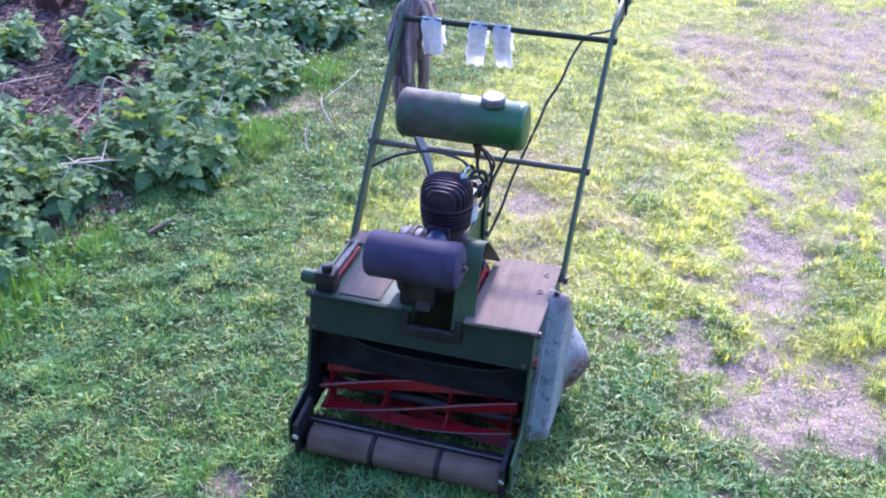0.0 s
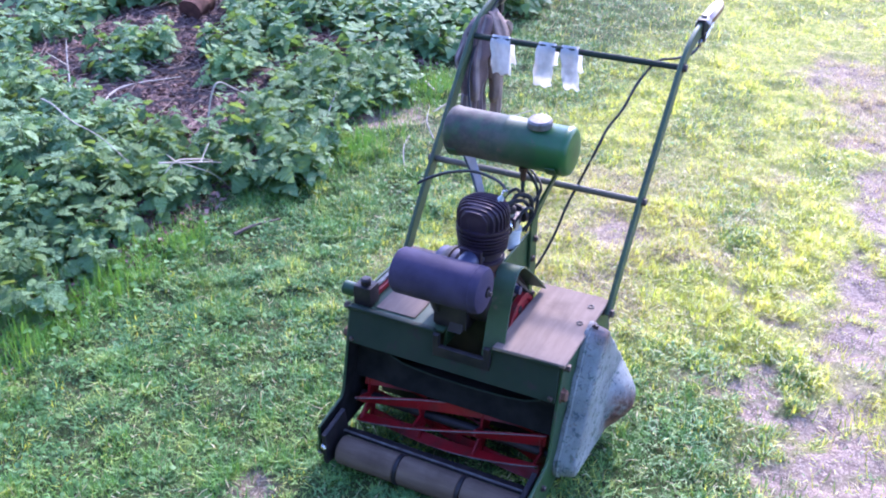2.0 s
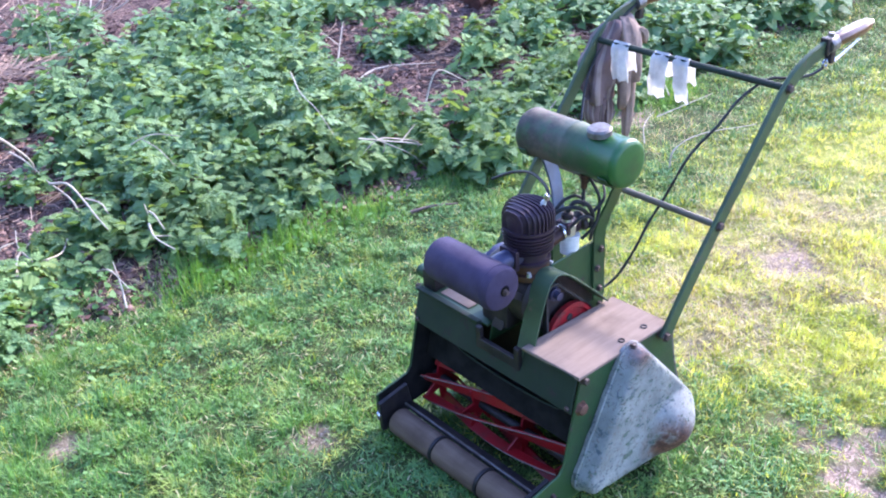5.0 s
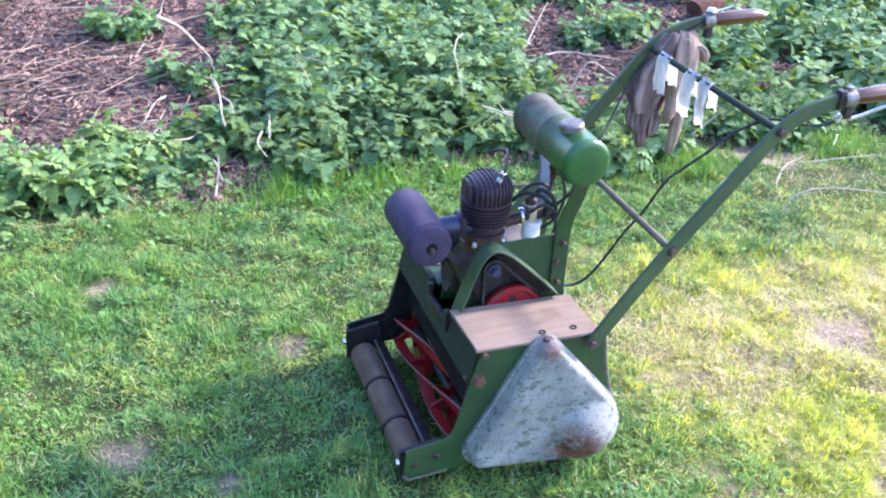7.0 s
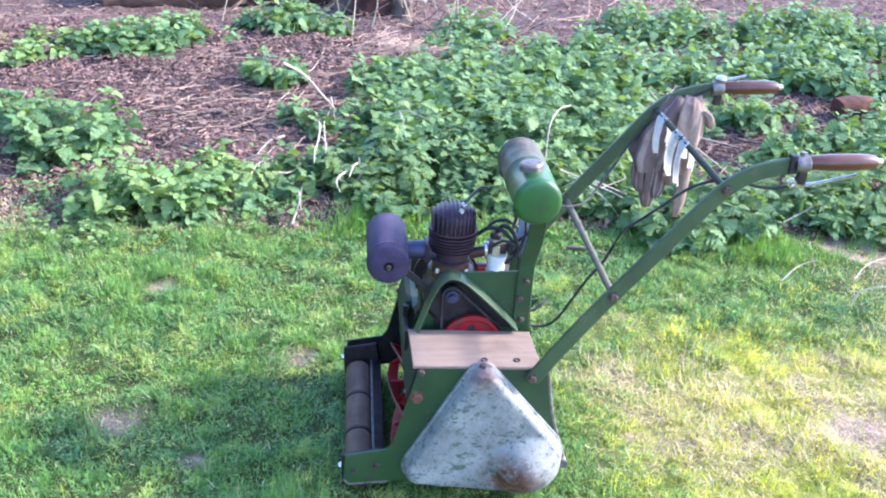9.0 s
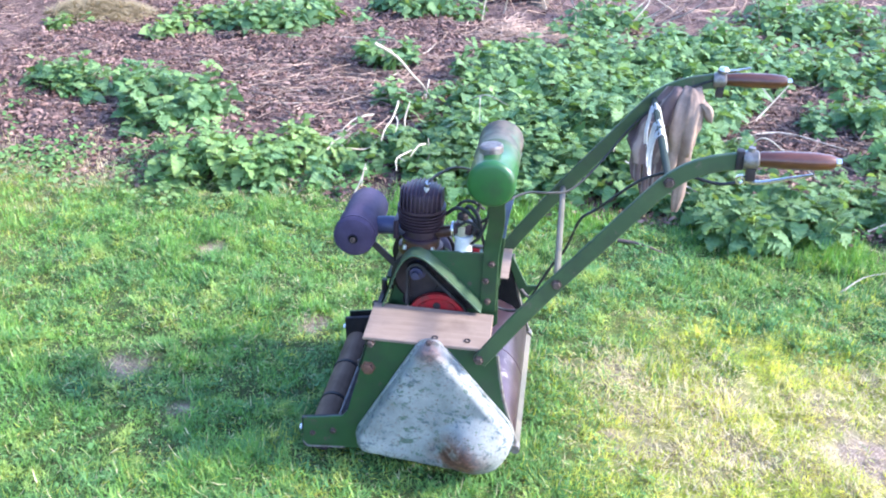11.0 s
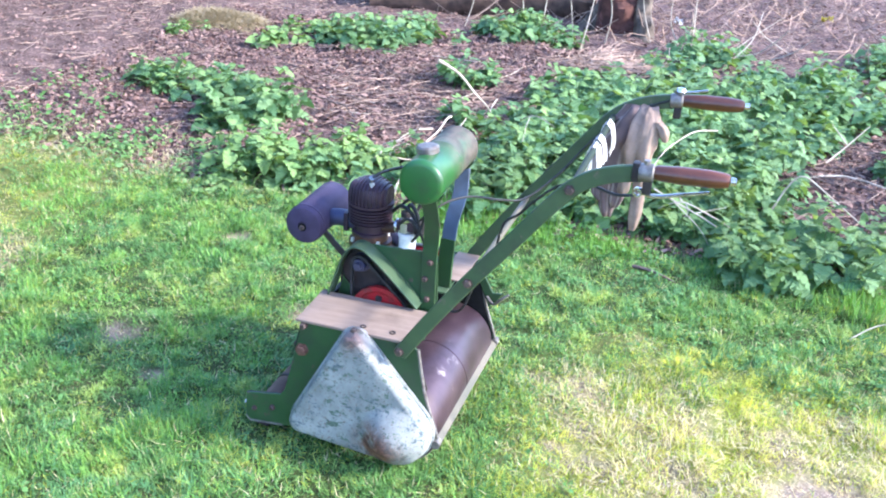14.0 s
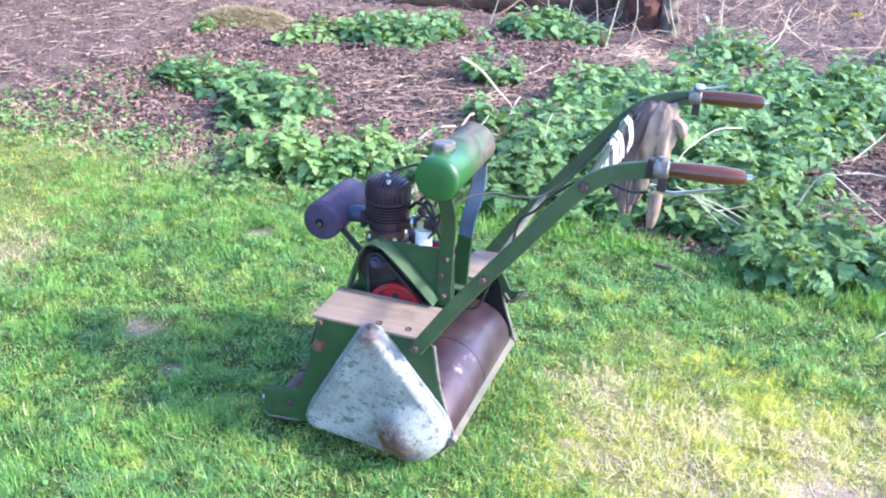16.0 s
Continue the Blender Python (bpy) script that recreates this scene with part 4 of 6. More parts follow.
    # dark pipes and linkages crowded round the carburettor
    for pts, r in (([(0.030, 0.150, 0.560), (0.045, 0.175, 0.585), (0.070, 0.205, 0.588), (0.078, 0.228, 0.566)], 0.0045), ([(0.066, 0.182, 0.548), (0.080, 0.205, 0.570), (0.084, 0.232, 0.556), (0.074, 0.244, 0.520), (0.066, 0.246, 0.494)], 0.0036), ([(0.060, 0.232, 0.622), (0.062, 0.228, 0.600), (0.070, 0.222, 0.585)], 0.0042)):
        part("pipe", tube_bm(pts, r, 8), RUBBER, carb)
    part("carburettor_body", box_bm((0.030, 0.176, 0.530), (0.068, 0.216, 0.556), 0.004), CYL_IRON, carb)
    part("choke_disc", lathe_bm([(0, 0), (0, 0.017), (0.008, 0.017), (0.010, 0.012), (0.010, 0)], (0.062, 0.226, 0.543), (0.5, 0.85, 0), 18), BLACK_IRON, carb)
    part("throttle_wire", tube_bm([(0.050, 0.200, 0.538), (0.082, 0.236, 0.572), (0.090, 0.262, 0.600), (0.050, 0.295, 0.620), (-0.010, 0.335, 0.616), (-0.075, 0.385, 0.592), (-0.130, 0.435, 0.585), (-0.190, 0.500, 0.640), (-0.222, 0.560, 0.718), (-0.226, 0.640, 0.800), (-0.226, 0.740, 0.850)], lambda u: 0.0036 if u < 0.2 else 0.0028, 8), RUBBER, mower)


def hull_belt(circles, x0, x1):
    bm = bmesh.new()
    out, inn = hull_outline(circles, 60), hull_outline([(y, z, r - 0.006) for y, z, r in circles], 60)
    rings = [[bm.verts.new((x, y, z)) for y, z in pts] for x, pts in ((x0, inn), (x0, out), (x1, out), (x1, inn))]
    for a, b in zip(rings, rings[1:] + rings[:1]):
        for k in range(60):
            bm.faces.new((a[k], a[(k + 1) % 60], b[(k + 1) % 60], b[k]))
    return bm


def build_tank():
    tank = part("fuel_tank", lathe_bm([(-0.003, 0), (-0.002, 0.022), (0, 0.043), (0.003, 0.049), (0.009, 0.0525), (0.016, 0.0525), (0.018, 0.0515), (0.130, 0.0515), (0.132, 0.0525), (0.138, 0.0525), (0.140, 0.0515), (0.262, 0.0515), (0.264, 0.0525), (0.271, 0.0525), (0.277, 0.0495), (0.280, 0.045), (0.281, 0.040), (0.283, 0.022), (0.2835, 0)],
                                      (-0.122, 0.258, 0.695), (1, 0, 0), 40), GREEN_TANK, mower, "glossy dark green cylindrical fuel tank")
    part("filler_cap", lathe_bm([(0, 0.0), (0, 0.019), (0.006, 0.019), (0.006, 0.026), (0.018, 0.026), (0.022, 0.022), (0.024, 0.0)], (0.085, 0.250, 0.738), (0, -0.1, 1), 24), BARE_EDGE, tank, "dull metal filler cap")
    part("tank_strut", strap_bm(smooth_line([(0.077, 0.264, 0.345), (0.077, 0.263, 0.40), (0.077, 0.263, 0.48), (0.079, 0.266, 0.525), (0.100, 0.272, 0.585), (0.126, 0.270, 0.648)], 3), 0.037, 0.006), GREEN, tank, "green steel tank strut")
    blue = part("tank_strut", strap_bm(smooth_line([(-0.050, 0.268, 0.470), (-0.054, 0.274, 0.53), (-0.076, 0.284, 0.59), (-0.100, 0.280, 0.648)], 3), 0.036, 0.006), PALE_BLUE, tank, "worn pale blue tank strut")
    part("strut_foot", strap_bm([(-0.048, 0.262, 0.345), (-0.048, 0.264, 0.40), (-0.050, 0.268, 0.478)], 0.038, 0.008), GREEN, blue, "dark green strut foot")
    for z, y in ((0.372, 0.262), (0.425, 0.255), (0.470, 0.266), (0.330, 0.262)):
        bolt((0.081, y, z), tank, (1, 0, 0), 0.0065, 0.007)
    part("tank_stub", lathe_bm([(0, 0), (0, 0.007), (0.022, 0.007), (0.022, 0.010), (0.030, 0.010), (0.031, 0)], (0.060, 0.232, 0.622), (0, 0, 1), 10), COPPER, tank)
    for x in (0.126, -0.100):
        part("saddle", strap_bm(smooth_line([(x, 0.258 - 0.050, 0.672), (x, 0.258 - 0.035, 0.653), (x, 0.258, 0.642), (x, 0.258 + 0.035, 0.653), (x, 0.258 + 0.050, 0.672)], 4), 0.003, 0.022), GREEN, tank)


HANDLE = [(0.263, 0.322), (0.335, 0.430), (0.413, 0.538), (0.51, 0.664), (0.570, 0.742), (0.607, 0.786), (0.645, 0.815), (0.690, 0.834), (0.742, 0.845)]


def handle_x(side, y):
    u = (y - 0.26) / 0.48
    return 0.262 + 0.022 * u if side > 0 else -0.250 + 0.018 * u


def build_handle():
    for side in (1, -1):
        line = smooth_line([(handle_x(side, y), y, z) for y, z in HANDLE], 4)
        arm = part("handle_arm", strap_bm(line, 0.034, 0.010), OLIVE, mower, "green painted flat steel handle arm")
        x = handle_x(side, 0.75)
        for y, z in ((0.263, 0.330), (0.413, 0.538), (0.607, 0.787)):
            bolt((handle_x(side, y) + side * 0.005, y, z), arm, (side, 0, 0), 0.009, 0.009)
        clamp = part("handle_clamp", lathe_bm([(0, 0), (0, 0.016), (0.006, 0.018), (0.026, 0.018), (0.030, 0.013), (0.030, 0)], (x, 0.735, 0.847), (0, 1, 0.05), 14), CLAMP, arm, "tarnished metal lever clamp")
        part("clamp_screw", lathe_bm([(0, 0), (0, 0.007), (0.012, 0.007), (0.013, 0)], (x, 0.748, 0.860), (0, 0, 1), 8), CLAMP, clamp)
        if side > 0:
            part("lever", tube_bm([(x, 0.738, 0.812), (x, 0.760, 0.803), (x, 0.787, 0.806), (x, 0.825, 0.816), (x, 0.868, 0.827)], lambda u: 0.0052 - 0.002 * u, 8), CHROME, clamp, "thin bright metal hand lever")
            part("ring", lathe_bm([(-0.003, 0.006), (-0.003, 0.010), (0.003, 0.010), (0.003, 0.006), (-0.003, 0.006)], (x, 0.737, 0.806), (1, 0, 0), 14), CHROME, clamp)
            part("strap", box_bm((x - 0.010, 0.722, 0.828), (x + 0.010, 0.736, 0.866), 0.003), BLACK_IRON, clamp)
        else:
            part("lever", tube_bm([(x, 0.745, 0.868), (x, 0.780, 0.872), (x, 0.816, 0.881)], 0.0032, 8), CHROME, clamp, "thin bright metal hand lever")
            part("knob", lathe_bm([(0, 0), (0, 0.010), (0.006, 0.013), (0.012, 0.010), (0.014, 0)], (x, 0.755, 0.866), (0, 0, 1), 14), CHROME, clamp)
        part("lever_bracket", box_bm((x - 0.008, 0.745, 0.806), (x + 0.008, 0.762, 0.838), 0.002), BLACK_IRON, clamp)
        grip = part("grip", lathe_bm([(0, 0), (0, 0.0125), (0.006, 0.0145), (0.05, 0.0172), (0.10, 0.0172), (0.130, 0.0145), (0.138, 0.0115), (0.140, 0)], (x, 0.762, 0.850), (0, 1, 0.04), 20), GRIP, arm, "varnished red-brown wooden grip")
        part("ferrule", lathe_bm([(0, 0), (0, 0.0085), (0.010, 0.0075), (0.012, 0)], (x, 0.902, 0.8556), (0, 1, 0.04), 12), CHROME, grip)
    part("cross_bar", tube_bm([(handle_x(-1, 0.413) - 0.010, 0.413, 0.538), (handle_x(1, 0.413) + 0.010, 0.413, 0.538)], 0.0075, 10, straight=True), BAR_TAN, mower, "thin brownish green cross bar")
    part("cross_bar", tube_bm([(handle_x(-1, 0.607) - 0.010, 0.607, 0.787), (handle_x(1, 0.607) + 0.010, 0.607, 0.787)], 0.0075, 10, straight=True), GREEN_DULL, mower, "thin dark cross bar")
    part("clutch_cable", tube_bm([(0.284, 0.737, 0.800), (0.275, 0.700, 0.790), (0.250, 0.660, 0.788), (0.218, 0.628, 0.786), (0.196, 0.566, 0.755), (0.180, 0.515, 0.704), (0.158, 0.484, 0.664), (0.150, 0.451, 0.632), (0.120, 0.428, 0.547), (0.102, 0.401, 0.491), (0.088, 0.375, 0.430), (0.066, 0.352, 0.368), (0.050, 0.330, 0.338), (0.045, 0.300, 0.334), (0.045, 0.270, 0.345)], 0.0032, 8), RUBBER, mower, "black sheathed clutch cable")


build_chassis()
build_rollers_and_reel()
build_chain_cover()
build_engine()
build_tank()
build_handle()


# ---- rags and gloves on the handle ----
def sheet_mesh(grid, thick):
    """A cloth from rows of points, given thickness."""
    bm = bmesh.new()
    uv = bm.loops.layers.uv.new()
    rows = [[bm.verts.new(p) for p in row] for row in grid]
    spot = {}
    for i, row in enumerate(rows):
        for j, v in enumerate(row):
            spot[v] = (j / (len(row) - 1), i / (len(rows) - 1))
    for a, b in zip(rows, rows[1:]):
        for j in range(len(a) - 1):
            f = bm.faces.new((a[j], a[j + 1], b[j + 1], b[j]))
            for lp in f.loops:
                lp[uv].uv = spot[lp.vert]
    bmesh.ops.solidify(bm, geom=bm.faces[:], thickness=thick)
    return bm


def build_rags():
    """Three pale strips folded over the upper cross bar."""
    for x, w, front, back, lean in ((-0.160, 0.050, 0.080, 0.062, 0.1), (-0.042, 0.046, 0.094, 0.05, -0.05), (0.016, 0.044, 0.090, 0.055, 0.14)):
        rows = []
        for k in range(19):
            u = k / 18
            if u < 0.45:
                d = front * (1 - u / 0.45)
                y, z = 0.5965 - 0.006 * math.sin(d * 30), 0.787 - d
            elif u < 0.55:
                a = math.pi * (u - 0.45) / 0.1
                y, z = 0.607 - 0.0105 * math.cos(a), 0.787 + 0.0105 * math.sin(a)
            else:
                d = back * (u - 0.55) / 0.45
                y, z = 0.6175 + 0.006 * math.sin(d * 40), 0.787 - d
            row = []
            for j in range(7):
                s = j / 6 - 0.5
                ripple = 0.004 * math.sin(s * 9 + x * 50) * min(1, (0.80 - z) / 0.05)
                row.append((x + s * w * (1 + 0.08 * math.sin(7 * z * 20)) + lean * (0.787 - z), y + ripple, z + 0.003 * math.sin(s * 12 + x * 90) * (1 if k in (0, 18) else 0)))
            rows.append(row)
        me = finish(sheet_mesh(rows, 0.0016), 60)
        me.materials.append(PAPER)
        tagged(new("rag", me), "off-white rag strip folded over the mower's upper cross bar", "rag", "rags on the cross bar")


def loft_bm(rings, sides, fold, seed):
    """A soft bag: rings of (center, half x, half y), creased lengthwise."""
    bm = bmesh.new()
    uv = bm.loops.layers.uv.new()
    loops = []
    for i, (c, rx, ry) in enumerate(rings):
        row = []
        for k in range(sides):
            a = k * math.tau / sides
            f = 1 + fold * (0.6 * math.sin(3 * a + seed + i * 0.12) + 0.5 * math.sin(5 * a + 2 * seed - i * 0.2) + 0.9 * noise.noise((math.cos(a) * 2, math.sin(a) * 2 + seed, i * 0.25)) + 0.5 * noise.noise((math.cos(a) * 6, math.sin(a) * 6 + seed, i * 0.5)))
            row.append(bm.verts.new((c[0] + rx * f * math.cos(a), c[1] + ry * f * math.sin(a), c[2] + 0.005 * noise.noise((a, i * 0.6, seed)))))
        loops.append(row)
    for i, (r0, r1) in enumerate(zip(loops, loops[1:])):
        for k in range(sides):
            f = bm.faces.new((r0[k], r0[(k + 1) % sides], r1[(k + 1) % sides], r1[k]))
            for lp, (u, v) in zip(f.loops, ((k, i), (k + 1, i), (k + 1, i + 1), (k, i + 1))):
                lp[uv].uv = (u / sides, v / len(loops))
    bm.faces.new(loops[0])
    bm.faces.new(loops[-1])
    return bm


def glove(label, mat, seed, body, fingers):
    g = thing("work_glove", label, "glove", body[-1][0], "gloves on the handle")
    line = smooth_line([b[0] for b in body], 5)
    at = np.linspace(0, len(body) - 1, len(line))
    rx, ry = np.interp(at, range(len(body)), [b[1] for b in body]), np.interp(at, range(len(body)), [b[2] for b in body])
    part("cuff", loft_bm(list(zip(line, rx, ry)), 56, 0.26, seed), mat, g, smooth=80)
    for j, (pts, fx, fy) in enumerate(fingers):
        line = smooth_line(pts, 5)
        n = len(line)
        rings = [(c, fx * (1.05 - 0.45 * max(0, k / (n - 1) - 0.75) / 0.25), fy * (1.05 - 0.5 * max(0, k / (n - 1) - 0.75) / 0.25)) for k, c in enumerate(line)]
        part("finger", loft_bm(rings, 24, 0.22, seed + j), mat, g, smooth=80)


def build_gloves():
    """Two worn work gloves hung over the far handle arm."""
    glove("brown striped cloth work glove hung over the handle arm", GLOVE, 1.0,
          [((-0.232, 0.658, 0.824), 0.016, 0.024), ((-0.240, 0.645, 0.790), 0.026, 0.040), ((-0.242, 0.628, 0.735), 0.030, 0.056), ((-0.238, 0.618, 0.680), 0.029, 0.056), ((-0.236, 0.614, 0.630), 0.023, 0.046)],
          [([(-0.236, 0.588, 0.645), (-0.238, 0.590, 0.605), (-0.236, 0.597, 0.572)], 0.016, 0.018), ([(-0.232, 0.612, 0.640), (-0.236, 0.614, 0.58), (-0.240, 0.619, 0.530)], 0.016, 0.019),
           ([(-0.236, 0.640, 0.645), (-0.232, 0.640, 0.60), (-0.230, 0.636, 0.560)], 0.015, 0.016)])
    glove("tan leather palmed work glove hung over the handle arm", GLOVE_PALM, 4.0,
          [((-0.228, 0.690, 0.828), 0.016, 0.018), ((-0.212, 0.690, 0.790), 0.026, 0.030), ((-0.204, 0.684, 0.735), 0.028, 0.032), ((-0.204, 0.680, 0.670), 0.024, 0.030)],
          [([(-0.204, 0.692, 0.690), (-0.208, 0.694, 0.60), (-0.212, 0.690, 0.515)], 0.014, 0.014), ([(-0.200, 0.664, 0.690), (-0.196, 0.660, 0.64), (-0.200, 0.655, 0.605)], 0.014, 0.013), ([(-0.205, 0.712, 0.800), (-0.200, 0.728, 0.785), (-0.202, 0.738, 0.755)], 0.013, 0.012)])


build_rags()
build_gloves()


# ---- plants ----
rng = np.random.RandomState(11)


def mesh_arrays(name, verts, faces_by_size, material, smooth=False):
    """A mesh from arrays: verts (n, 3) and lists of index arrays with 3 or 4 columns."""
    me = bpy.data.meshes.new(name)
    me.vertices.add(len(verts))
    me.vertices.foreach_set("co", verts.astype(np.float32).ravel())
    idx = np.concatenate([f.ravel() for f in faces_by_size])
    tot = np.concatenate([np.full(len(f), f.shape[1]) for f in faces_by_size])
    me.loops.add(len(idx))
    me.loops.foreach_set("vertex_index", idx.astype(np.int32))
    me.polygons.add(len(tot))
    me.polygons.foreach_set("loop_start", np.concatenate([[0], np.cumsum(tot)[:-1]]).astype(np.int32))
    me.update(calc_edges=True)
    if smooth:
        me.polygons.foreach_set("use_smooth", [True] * len(tot))
    me.materials.append(material)
    return me


def stamp(template, tris, pos, dirs, ups, lens, wid, name, material, smooth=False):
    """Copies of a flat template (along, across, up) into one mesh."""
    d = dirs / np.linalg.norm(dirs, axis=1, keepdims=True)
    s = np.cross(ups, d)
    s /= np.maximum(np.linalg.norm(s, axis=1, keepdims=True), 1e-6)
    u = np.cross(d, s)
    t = template
    v = pos[:, None] + t[None, :, 0:1] * lens[:, None, None] * d[:, None] + t[None, :, 1:2] * wid[:, None, None] * s[:, None] + t[None, :, 2:3] * lens[:, None, None] * u[:, None]
    n = len(t)
    f = (tris[None] + (np.arange(len(pos)) * n)[:, None, None]).reshape(-1, tris.shape[1])
    return mesh_arrays(name, v.reshape(-1, 3), [f], material, smooth)


BLADE = np.array([(0, -0.5, 0), (0, 0.5, 0), (0.5, -0.42, 0.06), (0.5, 0.42, 0.06), (1.0, 0, -0.08)])
BLADE_F = np.array([(0, 1, 3), (0, 3, 2), (2, 3, 4)])


def scatter(x0, x1, y0, y1, per_m2):
    n = int((x1 - x0) * (y1 - y0) * per_m2)
    return rng.uniform(x0, x1, n), rng.uniform(y0, y1, n)


def grass_blades(x, y, lo, hi, w, lean, name, material, label, lift=1.0):
    n = len(x)
    a = rng.uniform(0, math.tau, n)
    flat = rng.rand(n) < 0.28  # many blades lie matted on one another
    tilt = np.clip(np.where(flat, rng.normal(lean + 0.1, 0.16, n), rng.normal(lean - 0.4, 0.28, n)), 0.2, 1.55)
    d = np.stack([np.cos(a) * np.sin(tilt), np.sin(a) * np.sin(tilt), np.cos(tilt)], 1)
    tall = (0.6 + 0.8 * fbm(x, y, 4, 2)) * (0.55 + 1.0 * step01(fbm(x, y, 17, 1), 0.25, 0.80))
    ln = rng.uniform(lo, hi, n) * tall * lift
    up = np.stack([np.cos(a), np.sin(a), np.full(n, 0.2)], 1)
    pos = np.stack([x, y, ground_z(x, y) + np.where(flat, rng.uniform(0.0, 0.013, n), -0.003)], 1)
    me = stamp(BLADE, BLADE_F, pos, d, up, ln, rng.uniform(0.75, 1.3, n) * w, name, material)
    return tagged(new(name, me), label, "grass", kind="stuff")


def build_lawn():
    packs = [scatter(-1.45, 1.1, -1.3, 1.5, 62000), scatter(-1.45, 1.6, 1.5, 3.0, 20000), scatter(-1.5, 1.8, 3.0, 5.6, 7000), scatter(-1.45, 0.6, -2.6, -1.3, 15000), scatter(-0.2, 0.9, -1.7, -1.3, 12000)]
    packs += [scatter(1.1, 3.6, -3.0, 1.5, 3500), scatter(1.6, 3.6, 1.5, 5.6, 3000), scatter(-1.45, 1.1, -4.5, -2.6, 4000)]
    x, y = np.concatenate([p[0] for p in packs]), np.concatenate([p[1] for p in packs])
    keep = 1 - 0.96 * np.minimum(1, 1.6 * bare(x, y)) * step01(fbm(x, y, 22, 2), 0.15, 0.4)
    keep *= 1 - 0.66 * spots(x, y, DRYS)
    keep *= 1 - step01(lawn_edge(x, y) + 0.25 * (fbm(x, y, 6, 1) - 0.5), -0.06, 0.06)
    keep *= (0.6 + 0.4 * step01(fbm(x, y, 8, 3), 0.35, 0.6)) * (0.5 + 0.5 * step01(fbm(x, y, 17, 1), 0.30, 0.55))
    ok = rng.rand(len(x)) < keep
    x, y = x[ok], y[ok]
    far = 1 + 0.35 * step01(np.hypot(x - 1, y), 2.0, 5.0)
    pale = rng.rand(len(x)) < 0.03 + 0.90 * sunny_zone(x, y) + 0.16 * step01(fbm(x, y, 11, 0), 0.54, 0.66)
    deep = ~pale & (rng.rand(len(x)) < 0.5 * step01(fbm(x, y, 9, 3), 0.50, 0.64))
    for pick, mat, name, label in ((~pale & ~deep, GRASS, "grass", "short green mossy lawn grass"), (deep, GRASS_DEEP, "deep_green_grass", "deep green tufts of lawn grass"), (pale, GRASS_SUN, "yellowed_grass", "thin yellow-green sun-bleached lawn grass, brightened for glare")):
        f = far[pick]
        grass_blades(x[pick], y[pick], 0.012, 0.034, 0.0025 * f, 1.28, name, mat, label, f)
    x, y = scatter(-1.45, 1.8, -2.0, 4.5, 15000)
    p = 0.11 + 0.85 * np.maximum(spots(x, y, DRYS), 0.15 * bare(x, y))
    p = p * (1 - 0.85 * np.minimum(1, 1.3 * bare(x, y)) * step01(-y, -2.4, -1.4)) + 0.25 * bare(x, y) * step01(y, 1.4, 2.4)
    ok = (rng.rand(len(x)) < p) & (lawn_edge(x, y) < 0.1)
    grass_blades(x[ok], y[ok], 0.016, 0.042, 0.0022, 1.36, "dry_grass", DRY, "dry straw-coloured grass thatch on worn lawn")
    # fresh upright blades standing in loose tufts, densest ahead of the mower
    x, y = scatter(-1.3, 1.0, -1.7, 1.3, 21000)
    zone = 0.35 + 0.65 * step01(-y, -0.35, 0.25)
    p = zone * step01(fbm(x, y, 9, 1), 0.44, 0.62) * (1 - sunny_zone(x, y)) * (1 - np.minimum(1, 1.4 * bare(x, y))) * (1 - spots(x, y, DRYS))
    p *= (1 - step01(lawn_edge(x, y), -0.15, 0.0)) * (1 - np.exp(-((x / 0.3) ** 6 + ((y - 0.11) / 0.28) ** 6)))
    ok = rng.rand(len(x)) < p
    grass_blades(x[ok], y[ok], 0.016, 0.036, 0.0023, 1.0, "fresh_grass", GRASS_FRESH, "fresh bright green grass blades standing in tufts")
    # longer tufts along the bed
    tufts = [(-1.20, -0.06, 0.10, 0.095), (-1.22, 0.20, 0.10, 0.10), (-1.12, 2.05, 0.12, 0.08), (-1.08, 1.42, 0.10, 0.06), (-1.2, 0.5, 0.09, 0.065)]
    for cx, cy, r, h in tufts:
        n = 760
        x, y = rng.normal(cx, r * 0.6, n), rng.normal(cy, r * 1.1, n)
        grass_blades(x, y, h * 0.4, h, 0.0030, 0.75, "grass_tuft", TUFT, "tuft of longer bright green grass beside the bed")
    # clover and small weeds pressed into the lawn
    x, y = scatter(-1.4, 1.3, -2.0, 3.5, 1000)
    ok = (rng.rand(len(x)) < step01(fbm(x, y, 2.2, 1), 0.42, 0.7)) & (lawn_edge(x, y) < 0.12) & (rng.rand(len(x)) > bare(x, y)) & (rng.rand(len(x)) > spots(x, y, DRYS)) & (rng.rand(len(x)) > sunny_zone(x, y))
    x, y = x[ok], y[ok]
    n = len(x)
    a = rng.uniform(0, math.tau, n)
    d = np.stack([np.cos(a), np.sin(a), rng.normal(0.15, 0.25, n)], 1)
    up = np.stack([rng.normal(0, 0.25, n), rng.normal(0, 0.25, n), np.ones(n)], 1)
    leaf = np.array([(0, 0, 0), (0.35, 0.5, 0.1), (0.35, -0.5, 0.1), (0.85, 0.4, 0.06), (0.85, -0.4, 0.06), (1.05, 0, 0)])
    me = stamp(leaf, np.array([(0, 2, 1), (1, 2, 4), (1, 4, 3), (3, 4, 5)]), np.stack([x, y, ground_z(x, y) + rng.uniform(0.008, 0.024, n)], 1), d, up, rng.uniform(0.008, 0.018, n), rng.uniform(0.007, 0.015, n), "clover", WEED)
    tagged(new("clover", me), "clover and small weeds low in the lawn", "weeds", kind="stuff")


